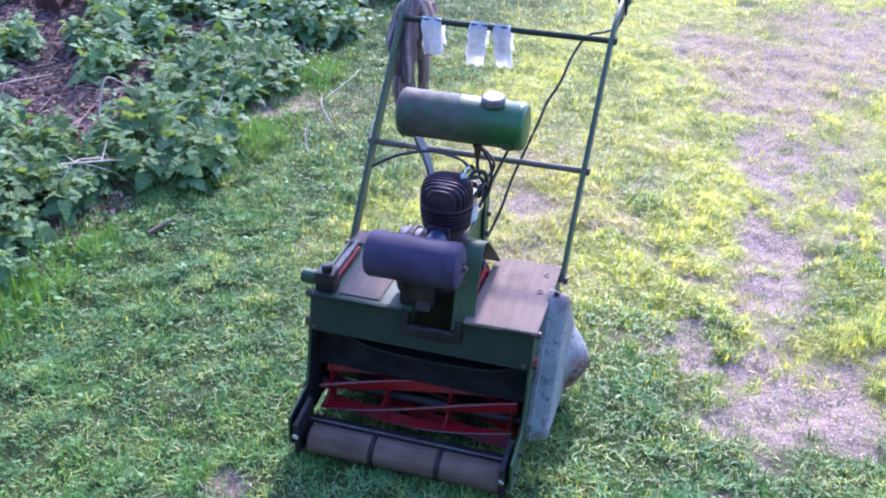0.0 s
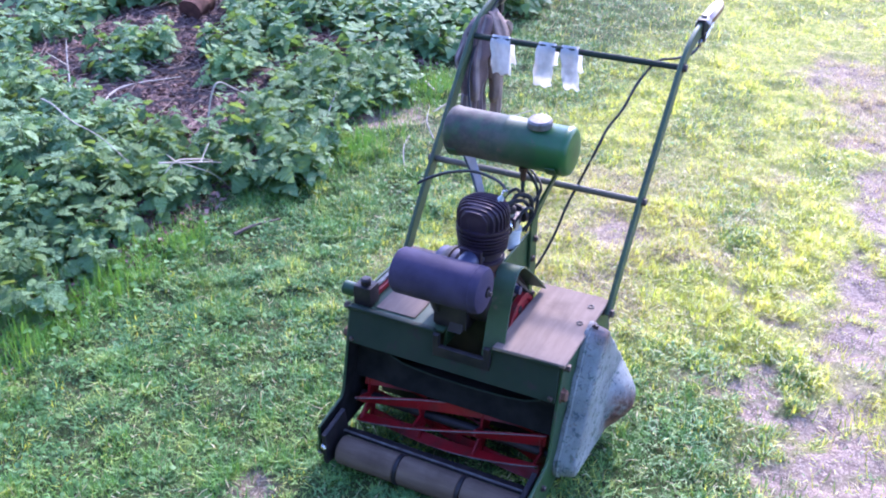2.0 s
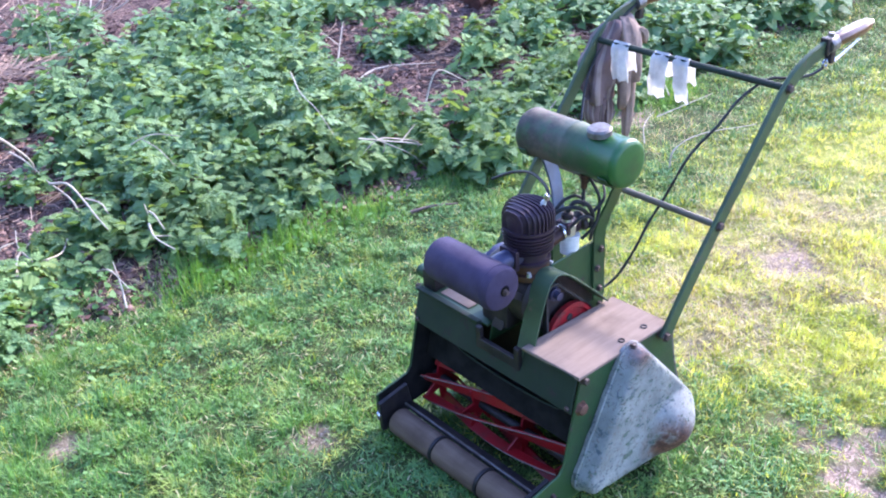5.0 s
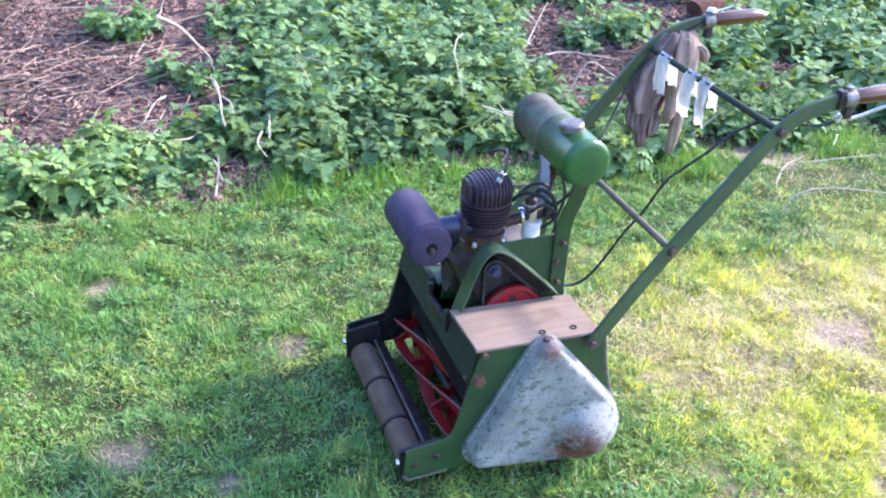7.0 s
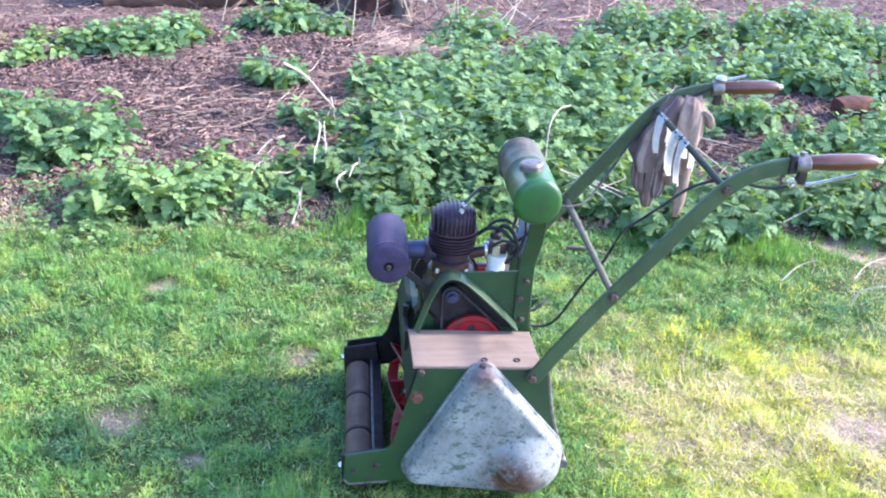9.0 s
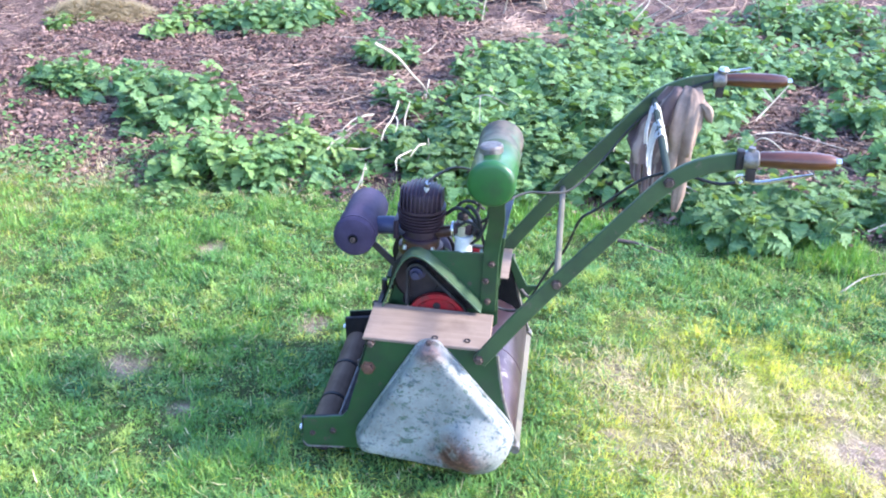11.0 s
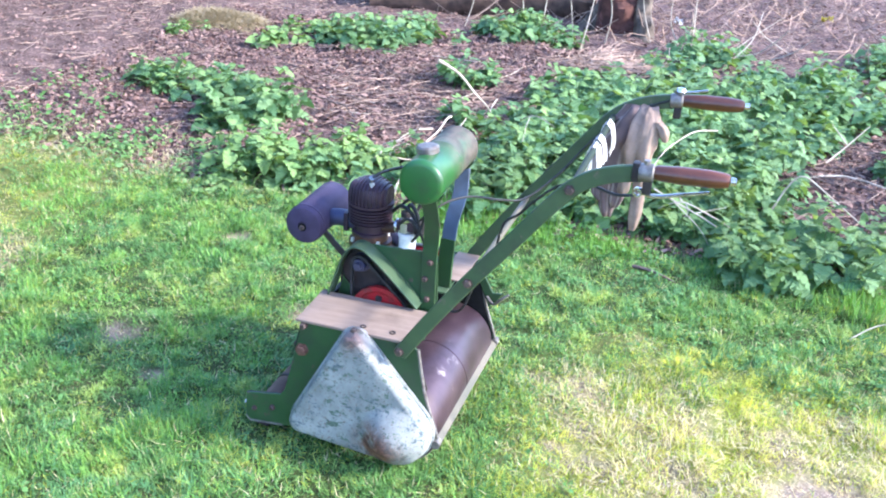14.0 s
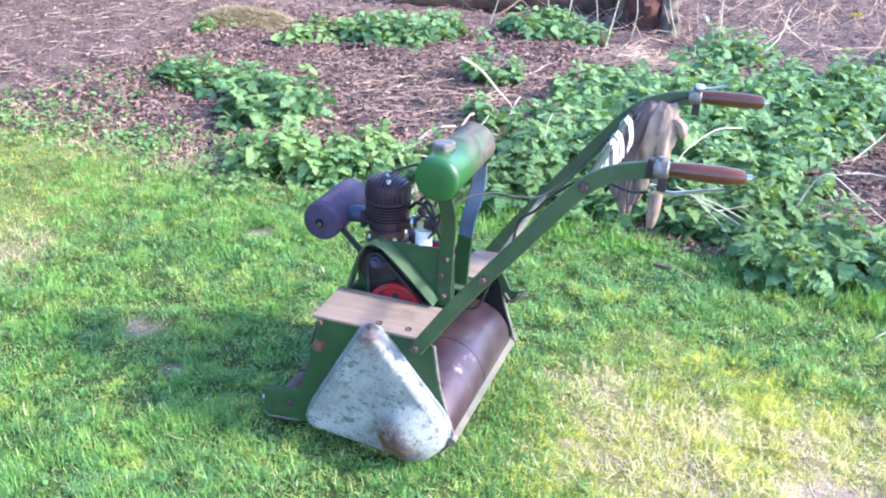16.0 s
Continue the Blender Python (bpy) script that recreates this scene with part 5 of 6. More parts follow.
# a nettle leaf: heart-shaped base, toothed sides, folded along its rib
TEETH = 6
SIDE, RIB_X = [(-0.10, 0.14), (-0.07, 0.27)], [0.0, 0.02]
for _k in range(TEETH):
    _x = 0.04 + 0.80 * _k / TEETH
    _w = 0.43 * (1 - _x) ** 0.75 * min(1.0, 0.80 + _x * 1.6)
    SIDE += [(_x + 0.09, _w), (_x + 0.10, _w * 0.74)]
    RIB_X += [_x + 0.04, _x + 0.10]
N_RIB = len(RIB_X)


def leaf_z(x, w, k):
    return 0.14 * w + 0.05 * math.sin(k * 1.7) * (w > 0) - 0.28 * x * x


LEAF = np.array([(x, 0, leaf_z(x, 0, 0)) for x in RIB_X] + [(1.0, 0, -0.30)] + [(x, w, leaf_z(x, w, k)) for k, (x, w) in enumerate(SIDE)] + [(x, -w, leaf_z(x, w * 0.8, k + 1)) for k, (x, w) in enumerate(SIDE)])
_f = []
for _k in range(N_RIB - 1):
    for _b in (N_RIB + 1, 2 * N_RIB + 1):
        q = (_k, _k + 1, _b + _k + 1, _b + _k)
        q = q if _b == N_RIB + 1 else q[::-1]
        _f += [(q[0], q[1], q[2]), (q[0], q[2], q[3])]
_f += [(N_RIB - 1, N_RIB, 2 * N_RIB), (N_RIB, N_RIB - 1, 3 * N_RIB)]
LEAF_F = np.array(_f)


LEAF_LOW = np.array([(0, 0, 0), (0.45, 0, -0.04), (1, 0, -0.24), (0.05, 0.26, 0.03), (0.25, 0.36, 0.02), (0.6, 0.22, -0.06), (0.05, -0.26, 0.03), (0.25, -0.36, 0.02), (0.6, -0.22, -0.06)])
LEAF_LOW_F = np.array([(0, 1, 4), (0, 4, 3), (1, 5, 4), (1, 2, 5), (0, 7, 1), (0, 6, 7), (1, 7, 8), (1, 8, 2)])
LEAF_MESH = mesh_arrays("leaf", LEAF, [LEAF_F], NETTLE_SINGLE, True)


def nettle_clump(cx, cy, rx, ry, h, material, label, group, density=150, singles=0):
    h *= 0.84
    n = max(10, int(math.pi * rx * ry * density))
    r, a = np.sqrt(rng.rand(n)), rng.uniform(0, math.tau, n)
    wob = 0.75 + 0.5 * vnoise(a * 1.3, a * 0 + cx * 9, 1.0, 1)
    px, py = cx + rx * r * np.cos(a) * wob, cy + ry * r * np.sin(a) * wob
    pos, dirs, ups, lens, young = [], [], [], [], []
    bm = bmesh.new()
    for i in range(n):
        hh = h * rng.uniform(0.45, 1.12) * (1.05 - 0.45 * r[i] ** 2)
        z0 = float(ground_z(np.array([px[i]]), np.array([py[i]]))[0])
        lean = Vector((rng.normal(0, 0.16) + 0.25 * r[i] * math.cos(a[i]), rng.normal(0, 0.16) + 0.25 * r[i] * math.sin(a[i]), 1))
        base = Vector((px[i], py[i], z0 - 0.01))
        tube_into(bm, [base, base + lean * hh * 0.5, base + lean * hh], lambda u: 0.0022 * (1 - 0.6 * u), 3, False)
        turn = rng.uniform(0, math.pi)
        levels = 5 if hh > 0.13 else 4
        for lv in range(levels):
            t = 0.28 + 0.72 * lv / (levels - 1)
            size = (0.050 + 0.026 * math.sin(math.pi * (0.25 + 0.6 * t))) * rng.uniform(0.8, 1.15) * (1.0 if lv < levels - 1 else 0.66) * (0.76 + 0.95 * h)
            for side in range(2 if lv < levels - 1 else 4):
                ang = turn + lv * math.pi / 2 + side * (math.pi if lv < levels - 1 else math.pi / 2) + rng.normal(0, 0.25)
                rise = rng.normal(-0.22, 0.32) + (0.5 if lv == levels - 1 else 0)
                q = base + lean * hh * t + Vector((math.cos(ang), math.sin(ang), 0.3)) * 0.016
                pos.append(q)
                dirs.append((math.cos(ang), math.sin(ang), rise))
                ups.append((rng.normal(0, 0.42), rng.normal(0, 0.42), 1))
                lens.append(size)
                young.append(lv == levels - 1 and i % 3 > 0)
    clump = thing("nettle_clump", label, "nettles", (cx, cy, 0), group)
    part("stem_mass", bm, STEM, clump)["kind"] = "stuff"
    lens = np.array(lens)
    singles = min(singles, len(pos) // 2)
    if singles:
        order = np.argsort([-q.z for q in pos])
        for i in order[:singles]:
            d = Vector(dirs[i]).normalized()
            s = Vector(ups[i]).cross(d).normalized()
            m = Matrix((d, s, d.cross(s))).transposed().to_4x4()
            ob = new("leaf", LEAF_MESH)
            ob.matrix_world = Matrix.Translation(pos[i]) @ m @ Matrix.Diagonal((lens[i], lens[i] * 1.12, lens[i], 1))
            ob.parent = clump
            ob.matrix_parent_inverse = Matrix.Translation(-clump.location)
        keep = order[singles:]
        pos, dirs, ups, lens, young = [pos[i] for i in keep], [dirs[i] for i in keep], [ups[i] for i in keep], lens[keep], [young[i] for i in keep]
    far = cx < -3.05 or cy > 2.4
    pos, dirs, ups, young = np.array(pos), np.array(dirs), np.array(ups), np.array(young)
    if material is not NETTLE:
        young[:] = False
    for pick, name, mat in ((~young, "foliage", material), (young, "young_foliage", NETTLE_TIP)):
        if pick.any():
            me = stamp(LEAF_LOW if far else LEAF, LEAF_LOW_F if far else LEAF_F, pos[pick], dirs[pick], ups[pick], lens[pick], lens[pick] * rng.uniform(1.08, 1.4, int(pick.sum())), "leaves", mat, True)
            part(name, me, mat, clump)["kind"] = "stuff"



CLUMPS = [  # x, y, half width, half length, height
    (-1.46, 0.12, 0.22, 0.30, 0.20), (-1.80, 0.12, 0.30, 0.34, 0.25), (-1.50, 0.58, 0.22, 0.26, 0.21), (-1.88, 0.62, 0.30, 0.32, 0.26),
    (-1.29, 1.14, 0.21, 0.25, 0.27), (-1.62, 0.98, 0.16, 0.16, 0.20), (-1.50, 0.86, 0.13, 0.10, 0.17), (-1.46, 1.52, 0.17, 0.16, 0.18), (-1.46, 1.90, 0.28, 0.32, 0.22), (-1.52, 2.65, 0.34, 0.38, 0.24),
    (-1.50, 3.4, 0.36, 0.46, 0.27), (-1.62, 4.3, 0.45, 0.5, 0.30), (-2.2, 2.75, 0.42, 0.38, 0.26), (-2.35, 3.5, 0.45, 0.46, 0.32), (-2.07, 2.15, 0.24, 0.24, 0.22),
    (-2.32, 0.22, 0.32, 0.34, 0.25), (-2.42, 0.66, 0.30, 0.26, 0.24), (-2.88, 0.02, 0.22, 0.22, 0.20), (-2.90, 0.46, 0.30, 0.32, 0.25), (-3.0, 1.00, 0.32, 0.28, 0.24), (-3.32, 0.74, 0.22, 0.28, 0.22),
    (-3.12, 1.38, 0.28, 0.22, 0.24), (-3.25, 1.80, 0.36, 0.30, 0.22), (-3.3, 2.5, 0.45, 0.42, 0.28), (-3.1, 3.3, 0.45, 0.45, 0.3), (-2.5, 4.4, 0.5, 0.5, 0.32),
    (-3.45, -1.36, 0.20, 0.30, 0.22), (-3.74, -1.08, 0.18, 0.20, 0.18), (-4.08, -0.60, 0.20, 0.22, 0.20), (-4.12, -0.36, 0.18, 0.20, 0.20), (-3.70, 0.40, 0.14, 0.16, 0.16), (-4.1, 0.62, 0.22, 0.22, 0.2),
    (-1.62, -0.28, 0.16, 0.16, 0.17), (-1.36, -0.66, 0.13, 0.16, 0.17), (-2.19, -1.88, 0.15, 0.15, 0.17), (-2.06, -1.60, 0.13, 0.14, 0.18), (-1.86, -1.24, 0.20, 0.19, 0.27),
    (-2.92, -0.52, 0.14, 0.14, 0.18), (-2.20, -0.32, 0.12, 0.13, 0.16), (-4.3, 1.9, 0.4, 0.4, 0.25), (-4.2, 2.9, 0.5, 0.5, 0.3),
    (-2.00, 0.98, 0.20, 0.17, 0.21), (-2.36, 1.02, 0.20, 0.16, 0.22), (-2.70, 1.14, 0.20, 0.20, 0.22), (-2.45, 1.72, 0.22, 0.18, 0.20), (-3.52, 1.10, 0.26, 0.26, 0.22), (-3.78, 1.36, 0.20, 0.20, 0.20), (-2.55, 1.95, 0.14, 0.12, 0.15),
]
PALE = [(-1.34, -0.88, 0.17, 0.25, 0.21), (-1.60, -0.70, 0.11, 0.12, 0.17), (-1.56, -0.50, 0.10, 0.10, 0.15), (-3.2, -1.80, 0.14, 0.15, 0.12), (-3.55, -1.78, 0.12, 0.14, 0.12), (-3.2, -2.42, 0.12, 0.12, 0.10), (-1.95, 1.75, 0.12, 0.14, 0.16)]


def build_bed():
    for c in CLUMPS:
        nettle_clump(*c, NETTLE, "dense clump of dark green stinging nettles in the bed", "nettles in the bed", 260 if c[1] < -0.5 else 205 if c[0] > -2.7 else 160, 150 if c[0] > -1.66 and -0.5 < c[1] < 2.2 else 0)
    for c in PALE:
        nettle_clump(*c, NETTLE_PALE, "low clump of pale yellow-green nettles at the bed edge", "nettles in the bed", 190)
    # creeping weeds where bed meets lawn
    n = 7000
    x, y = rng.normal(-1.35, 0.2, n), rng.uniform(-2.6, 4.0, n)
    far = rng.rand(n) < 0.10
    x = np.where(far, rng.uniform(-2.2, -1.3, n), x)
    y = np.where(far, rng.normal(-1.9, 0.35, n), y)
    ok = (lawn_edge(x, y) > -0.3 * rng.rand(n)) & (rng.rand(n) < step01(fbm(x, y, 6, 3), 0.46, 0.58))
    x, y = x[ok], y[ok]
    n = len(x)
    a = rng.uniform(0, math.tau, n)
    ln = rng.uniform(0.012, 0.034, n)
    me = stamp(LEAF_LOW, LEAF_LOW_F, np.stack([x, y, ground_z(x, y) + rng.uniform(0.005, 0.05, n)], 1), np.stack([np.cos(a), np.sin(a), rng.normal(0.15, 0.3, n)], 1), np.stack([rng.normal(0, 0.3, n), rng.normal(0, 0.3, n), np.ones(n)], 1), ln, ln, "weeds", WEED)
    tagged(new("creeping_weeds", me), "low creeping green weeds along the bed edge", "weeds", kind="stuff")
    # pale low weeds and straw fading the lawn into the bed
    n = 3600
    x, y = rng.normal(-1.30, 0.13, n), rng.uniform(-2.9, -0.45, n)
    ok = rng.rand(n) < step01(fbm(x, y, 7, 1), 0.40, 0.56)
    x, y = x[ok], y[ok]
    n = len(x)
    a, ln = rng.uniform(0, math.tau, n), rng.uniform(0.010, 0.028, n)
    me = stamp(LEAF_LOW, LEAF_LOW_F, np.stack([x, y, ground_z(x, y) + rng.uniform(0.008, 0.045, n)], 1), np.stack([np.cos(a), np.sin(a), rng.normal(0.15, 0.3, n)], 1), np.stack([rng.normal(0, 0.3, n), rng.normal(0, 0.3, n), np.ones(n)], 1), ln, ln, "weeds", NETTLE_PALE)
    tagged(new("pale_weeds", me), "pale yellow-green weeds between lawn and bed", "weeds", kind="stuff")
    x, y = rng.normal(-1.34, 0.12, 3200), rng.uniform(-2.9, 0.2, 3200)
    grass_blades(x, y, 0.02, 0.06, 0.0026, 1.36, "dead_grass", DRY, "dead straw-coloured grass between lawn and bed")
    # dead leaves
    n = 62000
    x, y = rng.uniform(-6.8, -1.1, n), rng.uniform(-5.0, 4.5, n)
    near = rng.rand(n) < 0.6
    x, y = np.where(near, rng.uniform(-4.0, -1.2, n), x), np.where(near, rng.uniform(-2.5, 2.5, n), y)
    ok = lawn_edge(x, y) > -0.1 + 0.1 * rng.rand(n)
    x, y = x[ok], y[ok]
    n = len(x)
    a = rng.uniform(0, math.tau, n)
    flake = np.array([(0, 0, 0), (0.35, 0.5, 0.18), (0.3, -0.5, 0.2), (0.75, 0.35, 0.0), (0.8, -0.4, 0.22), (1, 0, 0.1)])
    me = stamp(flake, np.array([(0, 2, 1), (1, 2, 4), (1, 4, 3), (3, 4, 5)]), np.stack([x, y, ground_z(x, y) + rng.uniform(0.0, 0.012, n)], 1), np.stack([np.cos(a), np.sin(a), rng.normal(0, 0.3, n)], 1), np.stack([rng.normal(0, 0.6, n), rng.normal(0, 0.6, n), np.ones(n)], 1), rng.uniform(0.010, 0.045, n), rng.uniform(0.004, 0.015, n), "litter", LITTER)
    tagged(new("leaf_litter", me), "brown dead leaf litter over the bare bed", "leaf litter", kind="stuff")
    # small twigs too many to count
    bm = bmesh.new()
    for k in range(800):
        if k % 3 == 0:
            cx, cy = rng.normal(-2.6, 0.5), rng.normal(-0.75, 0.4)
        elif k % 3 == 1:
            cx, cy = rng.normal(-2.4, 0.3), rng.normal(1.6, 0.35)
        else:
            cx, cy = rng.uniform(-6, -1.4), rng.uniform(-3.5, 3.5)
        if cx > -1.4:
            continue
        a, ln = rng.uniform(0, math.tau), rng.uniform(0.05, 0.26)
        z = float(ground_z(np.array([cx]), np.array([cy]))[0]) + rng.uniform(0.004, 0.03)
        bend = rng.normal(0, 0.15)
        q = [(cx, cy, z), (cx + ln / 2 * math.cos(a), cy + ln / 2 * math.sin(a), z + rng.uniform(0, 0.02)), (cx + ln * math.cos(a + bend), cy + ln * math.sin(a + bend), z + rng.uniform(-0.008, 0.03))]
        tube_into(bm, q, rng.uniform(0.0015, 0.0035), 4, False)
    me = finish(bm)
    me.materials.append(TWIG)
    tagged(new("twigs", me), "scattered small brown twigs on the bare bed", "twigs", kind="stuff")
    bm = bmesh.new()
    for k in range(700):
        cx, cy = (rng.normal(-3.60, 0.13), rng.normal(0.16, 0.18)) if k % 5 else (rng.normal(-2.3, 0.3), rng.normal(-0.55, 0.25))
        a, ln = rng.normal(1.4, 1.1), rng.uniform(0.06, 0.2)
        z = float(ground_z(np.array([cx]), np.array([cy]))[0]) + rng.uniform(0.005, 0.04)
        tube_into(bm, [(cx, cy, z), (cx + ln * math.cos(a), cy + ln * math.sin(a), z + rng.uniform(-0.01, 0.03))], 0.002, 3, False)
    for k in range(4200):  # thin stalks strewn over the bare earth
        cx, cy = rng.uniform(-6.8, -1.5), rng.uniform(-3.8, 3.2)
        a, ln = rng.normal(1.2, 0.9), rng.uniform(0.04, 0.17)
        z = 0.03 + rng.uniform(0.0, 0.03)
        tube_into(bm, [(cx, cy, z), (cx + ln * math.cos(a), cy + ln * math.sin(a), z + rng.uniform(-0.012, 0.02))], rng.uniform(0.0009, 0.0018), 3, False)
    for k in range(420):
        cx, cy = rng.uniform(-6.6, -4.1), rng.uniform(0.2, 3.0) if k % 4 else rng.uniform(-1.2, 0.3)
        a, ln = rng.uniform(0, math.tau), rng.uniform(0.12, 0.5)
        z = float(ground_z(np.array([cx]), np.array([cy]))[0]) + 0.005
        tube_into(bm, [(cx, cy, z), (cx + ln / 2 * math.cos(a), cy + ln / 2 * math.sin(a), z + rng.uniform(0, 0.12)), (cx + ln * math.cos(a + 0.2), cy + ln * math.sin(a + 0.2), z + rng.uniform(0, 0.25))], 0.0028, 3, False)
    me = finish(bm)
    me.materials.append(STRAW)
    tagged(new("straw", me), "pale straw and dead stalks on the bed", "straw", kind="stuff")


def stick(points, r, label, material=None, forks=()):
    s = thing("stick", label, "stick", points[0], "sticks in the bed")
    part("stem", tube_bm(points, lambda u: r * (1 - 0.6 * u), 6, 4), material or STICK, s)
    for f in forks:
        part("fork", tube_bm(f, lambda u: r * 0.7 * (1 - 0.6 * u), 5, 4), material or STICK, s)


def build_sticks():
    pale, bent, dry = "long bleached dead stick leaning in the nettles", "bent bleached twig caught in the nettles", "dry pale dead stalk in the bed"
    stick([(-2.05, -0.424, 0.374), (-2.09, -0.34, 0.315), (-2.12, -0.27, 0.23), (-2.19, -0.215, 0.14), (-2.257, -0.19, 0.03)], 0.0065, pale)
    stick([(-1.50, -0.12, 0.01), (-1.50, -0.15, 0.055), (-1.50, -0.10, 0.09), (-1.50, -0.105, 0.17)], 0.005, bent)
    stick([(-1.60, -0.50, 0.05), (-1.55, -0.44, 0.08), (-1.58, -0.37, 0.07), (-1.62, -0.33, 0.09)], 0.005, bent, None, [[(-1.56, -0.46, 0.075), (-1.66, -0.47, 0.10), (-1.76, -0.44, 0.11)]])
    stick([(-1.38, 0.885, -0.01), (-1.38, 0.905, 0.05), (-1.38, 0.925, 0.085), (-1.38, 0.84, 0.125), (-1.38, 0.755, 0.155), (-1.38, 0.70, 0.14), (-1.38, 0.665, 0.115)], 0.0042, bent, None,
          [[(-1.38, 0.76, 0.155), (-1.38, 0.77, 0.115), (-1.38, 0.745, 0.08)], [(-1.38, 0.745, 0.155), (-1.39, 0.72, 0.19)]])
    stick([(-1.50, 1.06, 0.14), (-1.50, 1.10, 0.24), (-1.50, 1.145, 0.28), (-1.50, 1.23, 0.23), (-1.50, 1.36, 0.14)], 0.004, bent)
    stick([(-1.35, 0.64, 0.20), (-1.33, 0.74, 0.165), (-1.31, 0.84, 0.13), (-1.30, 0.915, 0.09), (-1.30, 0.93, 0.03)], 0.0032, bent, None, [[(-1.33, 0.72, 0.17), (-1.30, 0.82, 0.10), (-1.28, 0.87, 0.04)], [(-1.32, 0.80, 0.145), (-1.36, 0.90, 0.17)]])
    stick([(-2.38, -0.23, 0.13), (-2.27, -0.22, 0.13), (-2.15, -0.21, 0.11)], 0.0045, pale)
    stick([(-1.82, -0.28, 0.20), (-1.70, -0.26, 0.23), (-1.58, -0.26, 0.21), (-1.48, -0.27, 0.20), (-1.40, -0.27, 0.18)], 0.005, bent, None, [[(-1.60, -0.25, 0.21), (-1.53, -0.23, 0.21), (-1.48, -0.23, 0.19)]])
    stick([(-2.00, -0.42, 0.07), (-1.88, -0.47, 0.09), (-1.77, -0.52, 0.06)], 0.005, dry, STICK, [[(-1.9, -0.46, 0.09), (-1.85, -0.43, 0.12)]])
    stick([(-1.73, -0.55, 0.06), (-1.73, -0.50, 0.085), (-1.74, -0.46, 0.08)], 0.005, dry)
    stick([(-1.54, -0.53, 0.05), (-1.62, -0.49, 0.09), (-1.68, -0.41, 0.10)], 0.005, bent)
    stick([(-1.46, -0.11, 0.16), (-1.38, -0.125, 0.18), (-1.29, -0.14, 0.17)], 0.004, bent)
    stick([(-1.38, -0.15, 0.16), (-1.26, -0.185, 0.17), (-1.17, -0.17, 0.16)], 0.004, bent, None, [[(-1.27, -0.18, 0.17), (-1.23, -0.15, 0.175)]])
    stick([(-1.42, -0.33, 0.05), (-1.32, -0.32, 0.09), (-1.23, -0.31, 0.06)], 0.004, dry)
    stick([(-1.86, 0.01, 0.22), (-1.81, 0.09, 0.26), (-1.76, 0.18, 0.24)], 0.003, bent, None, [[(-1.83, 0.06, 0.25), (-1.72, 0.07, 0.24), (-1.63, 0.08, 0.20)]])
    stick([(-2.03, 0.81, 0.24), (-1.88, 0.73, 0.27), (-1.74, 0.67, 0.26), (-1.58, 0.63, 0.25), (-1.44, 0.60, 0.20)], 0.003, bent)
    stick([(-1.07, 0.63, 0.014), (-1.04, 0.70, 0.022), (-1.00, 0.78, 0.016)], 0.007, "short brown twig lying on the grass", TWIG)
    stick([(-0.86, 1.60, 0.012), (-0.93, 1.68, 0.04), (-0.98, 1.80, 0.05)], 0.0028, "pale twig lying on the lawn", STICK)
    stick([(-0.965, 1.80, 0.03), (-0.93, 1.95, 0.05), (-0.94, 2.13, 0.04)], 0.0028, "pale twig lying on the lawn", STICK)
    stick([(-0.84, 1.33, 0.01), (-0.88, 1.40, 0.05), (-0.89, 1.47, 0.07)], 0.0028, "pale twig lying on the lawn")
    stick([(-1.16, 2.10, 0.03), (-1.06, 2.0, 0.04)], 0.005, "pale twig lying on the lawn")
    stick([(-1.30, 1.52, 0.03), (-1.33, 1.66, 0.10)], 0.004, dry)
    stick([(-1.2, -0.34, 0.02), (-1.26, -0.32, 0.07), (-1.31, -0.31, 0.12)], 0.004, dry)
    stick([(-1.76, -0.23, 0.05), (-1.76, -0.24, 0.14), (-1.95, -0.25, 0.16)], 0.005, dry)
    stick([(-2.4, 1.28, 0.05), (-2.48, 1.36, 0.12), (-2.55, 1.44, 0.20)], 0.005, dry, None, [[(-2.48, 1.36, 0.12), (-2.50, 1.28, 0.2)]])
    stick([(-2.1, 1.1, 0.04), (-2.2, 1.35, 0.07), (-2.1, 1.62, 0.05)], 0.006, dry)
    stick([(-0.66, 1.49, 0.0), (-0.665, 1.52, 0.07), (-0.64, 1.64, 0.10), (-0.56, 1.86, 0.09)], 0.0035, "pale twig lying on the lawn")
    for x, y, dx, dy, h in ((-4.05, -0.14, -0.2, 0.03, 0.34), (-4.1, -0.2, -0.15, -0.09, 0.36), (-4.2, -0.02, 0.1, 0.0, 0.42), (-4.15, 0.45, -0.1, 0.05, 0.30), (-4.2, 0.48, -0.05, -0.12, 0.34), (-4.1, 0.52, -0.2, -0.02, 0.38),
                            (-4.0, 0.72, -0.3, 0.18, 0.30), (-4.05, 0.68, -0.35, 0.34, 0.26), (-4.2, 0.9, 0.15, 0.30, 0.22), (-4.3, 0.85, 0.2, 0.22, 0.26), (-3.9, 0.62, -0.1, 0.30, 0.12), (-4.4, 0.25, 0.0, -0.1, 0.4), (-4.25, -0.45, -0.02, 0.04, 0.45),
                            (-4.3, -0.55, 0.0, -0.03, 0.42), (-4.2, -0.95, 0.02, 0.06, 0.40), (-4.6, 1.1, 0.1, -0.25, 0.2), (-3.55, 0.35, -0.12, 0.08, 0.16), (-3.5, 0.42, -0.05, 0.12, 0.12)):
        w = Vector((dx, dy, h))
        p0 = Vector((x, y, 0.02))
        side = Vector((rng.normal(0, 0.03), rng.normal(0, 0.03), 0))
        stick([p0, p0 + w * 0.5 + side, p0 + w], rng.uniform(0.0035, 0.006), "dead pale stalk standing in the bed")
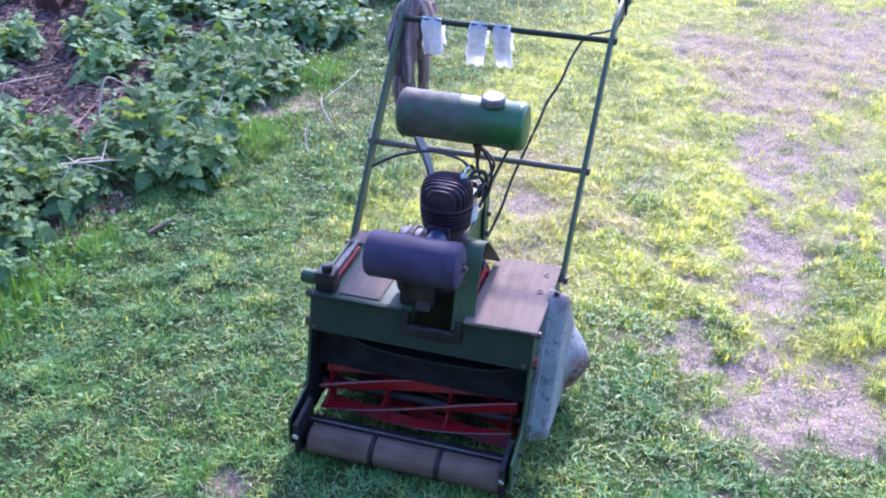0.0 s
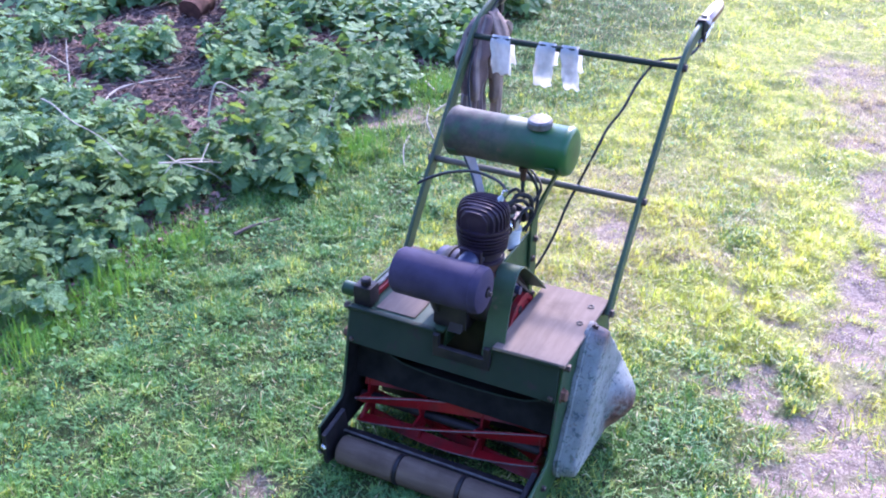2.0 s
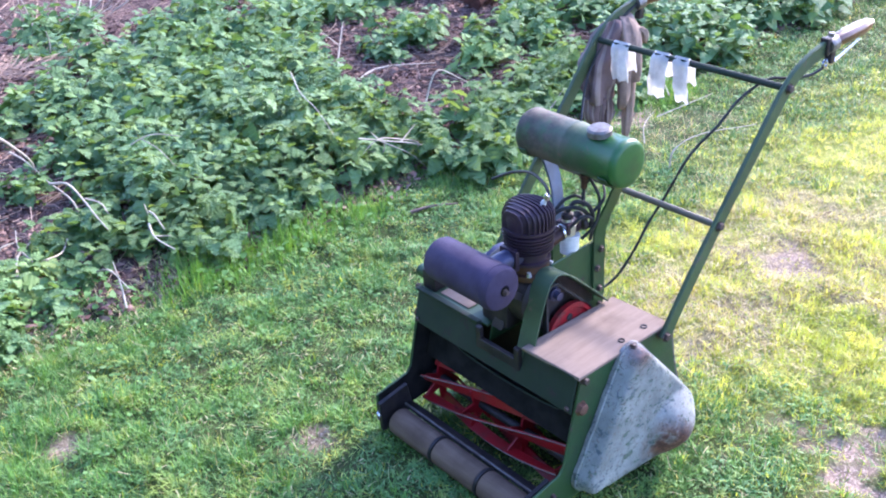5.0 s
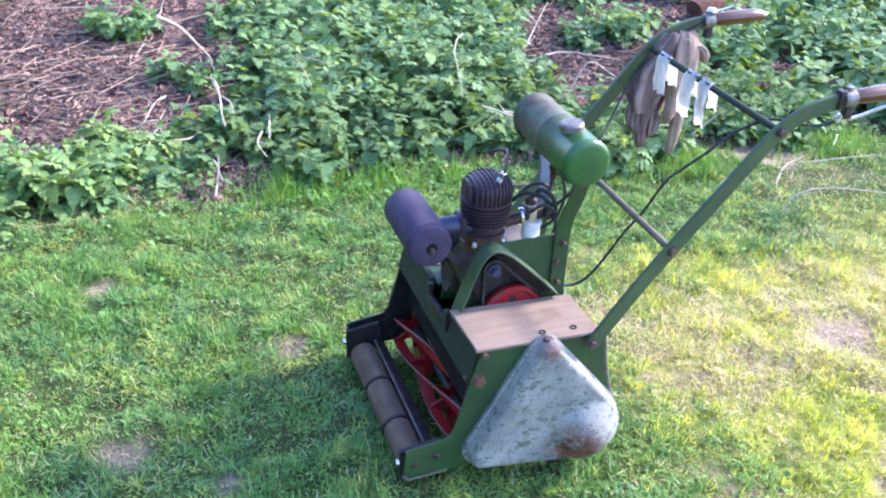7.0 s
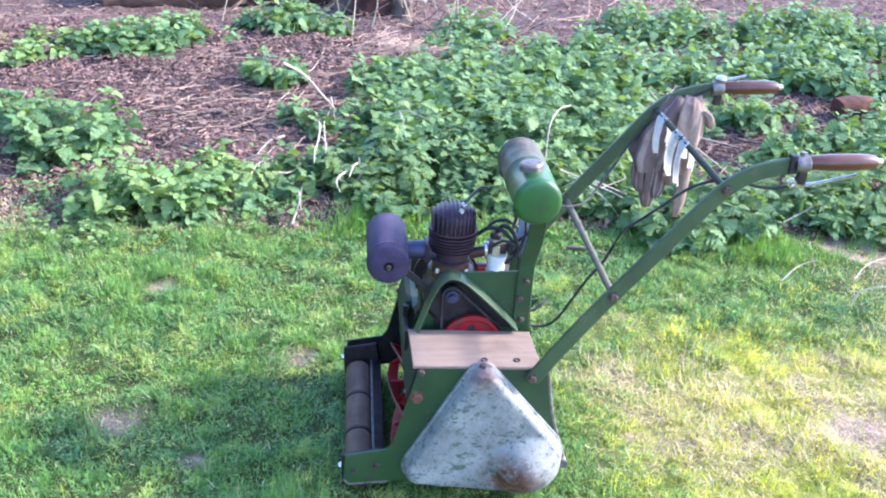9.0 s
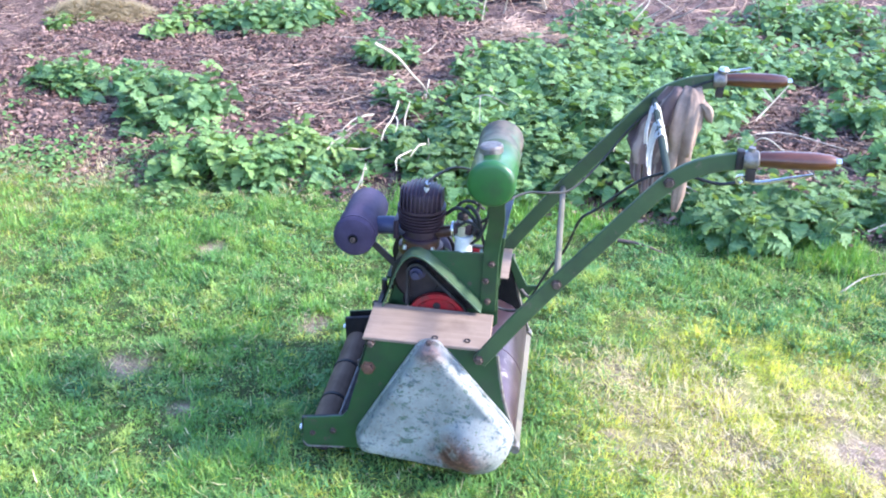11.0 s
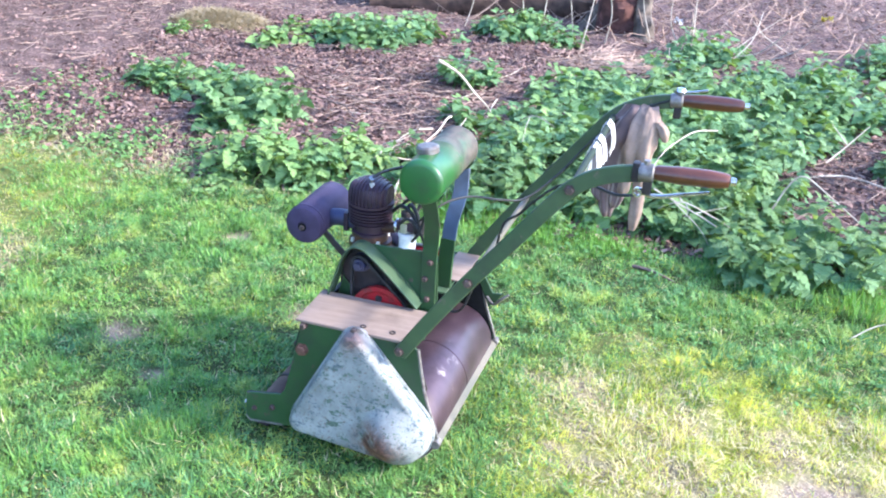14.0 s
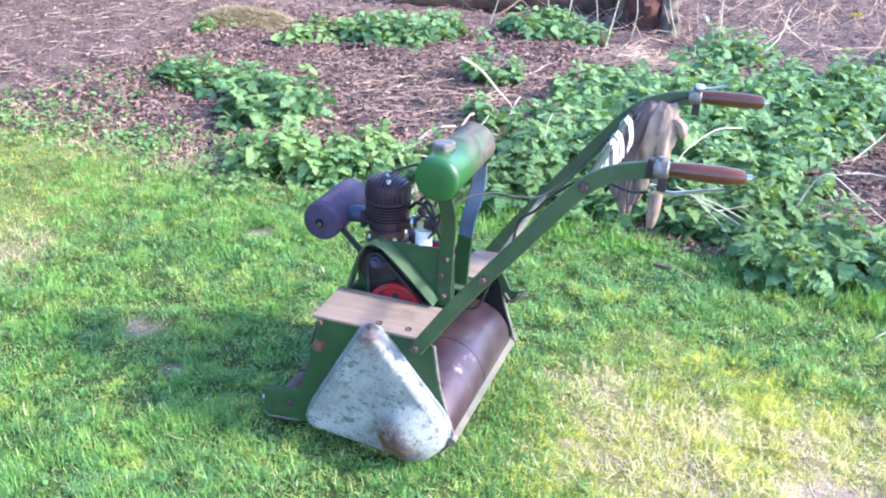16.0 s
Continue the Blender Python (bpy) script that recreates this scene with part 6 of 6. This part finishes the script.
    for k in range(14):
        cx, cy = rng.uniform(-3.4, -1.9), rng.uniform(-1.3, -0.3)
        a, ln = rng.uniform(0, math.tau), rng.uniform(0.2, 0.5)
        w = Vector((math.cos(a), math.sin(a), rng.uniform(0.0, 0.06))) * ln
        p0 = Vector((cx, cy, float(ground_z(np.array([cx]), np.array([cy]))[0]) + 0.01))
        side = Vector((-math.sin(a), math.cos(a), 0)) * rng.normal(0, 0.04)
        stick([p0, p0 + w * 0.5 + side, p0 + w], rng.uniform(0.003, 0.005), dry, STICK if k % 3 else TWIG)


build_lawn()
build_bed()
build_sticks()


# ---- far side of the bed ----
def rough_tube(points, radius, sides, lump, seed, n=8):
    bm = tube_bm(points, radius, sides, n)
    for v in bm.verts:
        d = noise.noise(v.co * 9 + Vector((seed, 0, 0))) * lump + noise.noise(v.co * 30 + Vector((seed, 3, 0))) * lump * 0.4
        v.co += Vector((d, d * 0.6, d * 0.8))
    return bm


def build_far():
    log = thing("fallen_log", "dark rotting fallen log lying across the back of the bed", "log", (-4.9, -0.9, 0))
    part("trunk", rough_tube([(-4.55, -1.75, 0.12), (-4.72, -1.2, 0.13), (-4.88, -0.7, 0.15), (-5.0, -0.25, 0.16)], lambda u: 0.15 + 0.02 * u, 18, 0.035, 2.0), BARK, log)
    stump = thing("tree_stump", "red-brown rotten tree stump with grey bark flanges", "stump", (-4.6, 0.02, 0))
    part("core", rough_tube([(-4.66, 0.0, -0.05), (-4.67, 0.0, 0.15), (-4.68, 0.0, 0.42)], lambda u: 0.19 - 0.05 * u, 24, 0.06, 5.0), ROTTEN, stump)
    for pts in ([(-4.42, 0.20, -0.03), (-4.52, 0.17, 0.10), (-4.62, 0.14, 0.26), (-4.64, 0.12, 0.44)], [(-4.62, -0.24, -0.03), (-4.64, -0.18, 0.08), (-4.66, -0.12, 0.20)]):
        part("flange", rough_tube(pts, lambda u: 0.075 - 0.035 * u, 16, 0.04, 8.0), plain_mat("grey_weathered_bark", (0.055, 0.042, 0.032), (0.15, 0.12, 0.09), 0.95, 0.0, 20, 40, 1.0), stump)
    piece = thing("cut_log", "short red-brown cut log lying among nettles", "log", (-2.64, 2.40, 0))
    part("wood", rough_tube([(-2.62, 2.32, 0.09), (-2.64, 2.40, 0.10), (-2.66, 2.50, 0.09)], 0.058, 16, 0.012, 4.0), ROTTEN, piece)
    # dry grass heap
    n = 7000
    a, r = rng.uniform(0, math.tau, n), np.sqrt(rng.rand(n))
    x, y = -3.52 + 0.24 * r * np.cos(a), -2.36 + 0.33 * r * np.sin(a)
    z = 0.062 * (1 - r ** 2)
    b = rng.uniform(0, math.tau, n)
    me = stamp(BLADE, BLADE_F, np.stack([x, y, ground_z(x, y) + z], 1), np.stack([np.cos(b), np.sin(b), rng.normal(0.05, 0.25, n)], 1), np.stack([np.zeros(n), np.zeros(n), np.ones(n)], 1), rng.uniform(0.03, 0.08, n), np.full(n, 0.005), "heap", HEAP_GRASS)
    tagged(new("grass_heap", me), "low heap of dry tan grass clippings on the bed", "grass heap", kind="stuff")
    core = bmesh.new()
    bmesh.ops.create_icosphere(core, subdivisions=3, radius=1)
    for v in core.verts:
        v.co = Vector((-3.52 + 0.26 * v.co.x, -2.36 + 0.35 * v.co.y, 0.01 + 0.055 * v.co.z + 0.02 * noise.noise(v.co * 3)))
    me = finish(core, 80)
    me.materials.append(plain_mat("tan_soil", (0.19, 0.15, 0.095), (0.27, 0.22, 0.14), 0.95))
    tagged(new("soil_mound", me), "tan earth mound under dry grass clippings", "mound")
    # scraps of litter
    for name, label, mat_col, at, sx, sy in (("yellow_scrap", "crumpled yellow plastic scrap on the dead leaves", (0.65, 0.55, 0.04), (-5.72, 1.35, 0.06), 0.10, 0.08), ("white_scrap", "crumpled pale grey plastic scrap on the dead leaves", (0.6, 0.6, 0.6), (-5.04, 0.35, 0.06), 0.08, 0.06)):
        rows = [[(at[0] + sx * (i / 5 - 0.5) + 0.01 * noise.noise((i, j, 1)), at[1] + sy * (j / 5 - 0.5), at[2] + 0.05 * noise.noise((i * 0.7, j * 0.7, at[0]))) for j in range(6)] for i in range(6)]
        me = finish(sheet_mesh(rows, 0.002), 40)
        me.materials.append(plain_mat(name + "_plastic", mat_col, tuple(v * 0.8 for v in mat_col), 0.4))
        tagged(new(name, me), label, "scrap")


build_far()
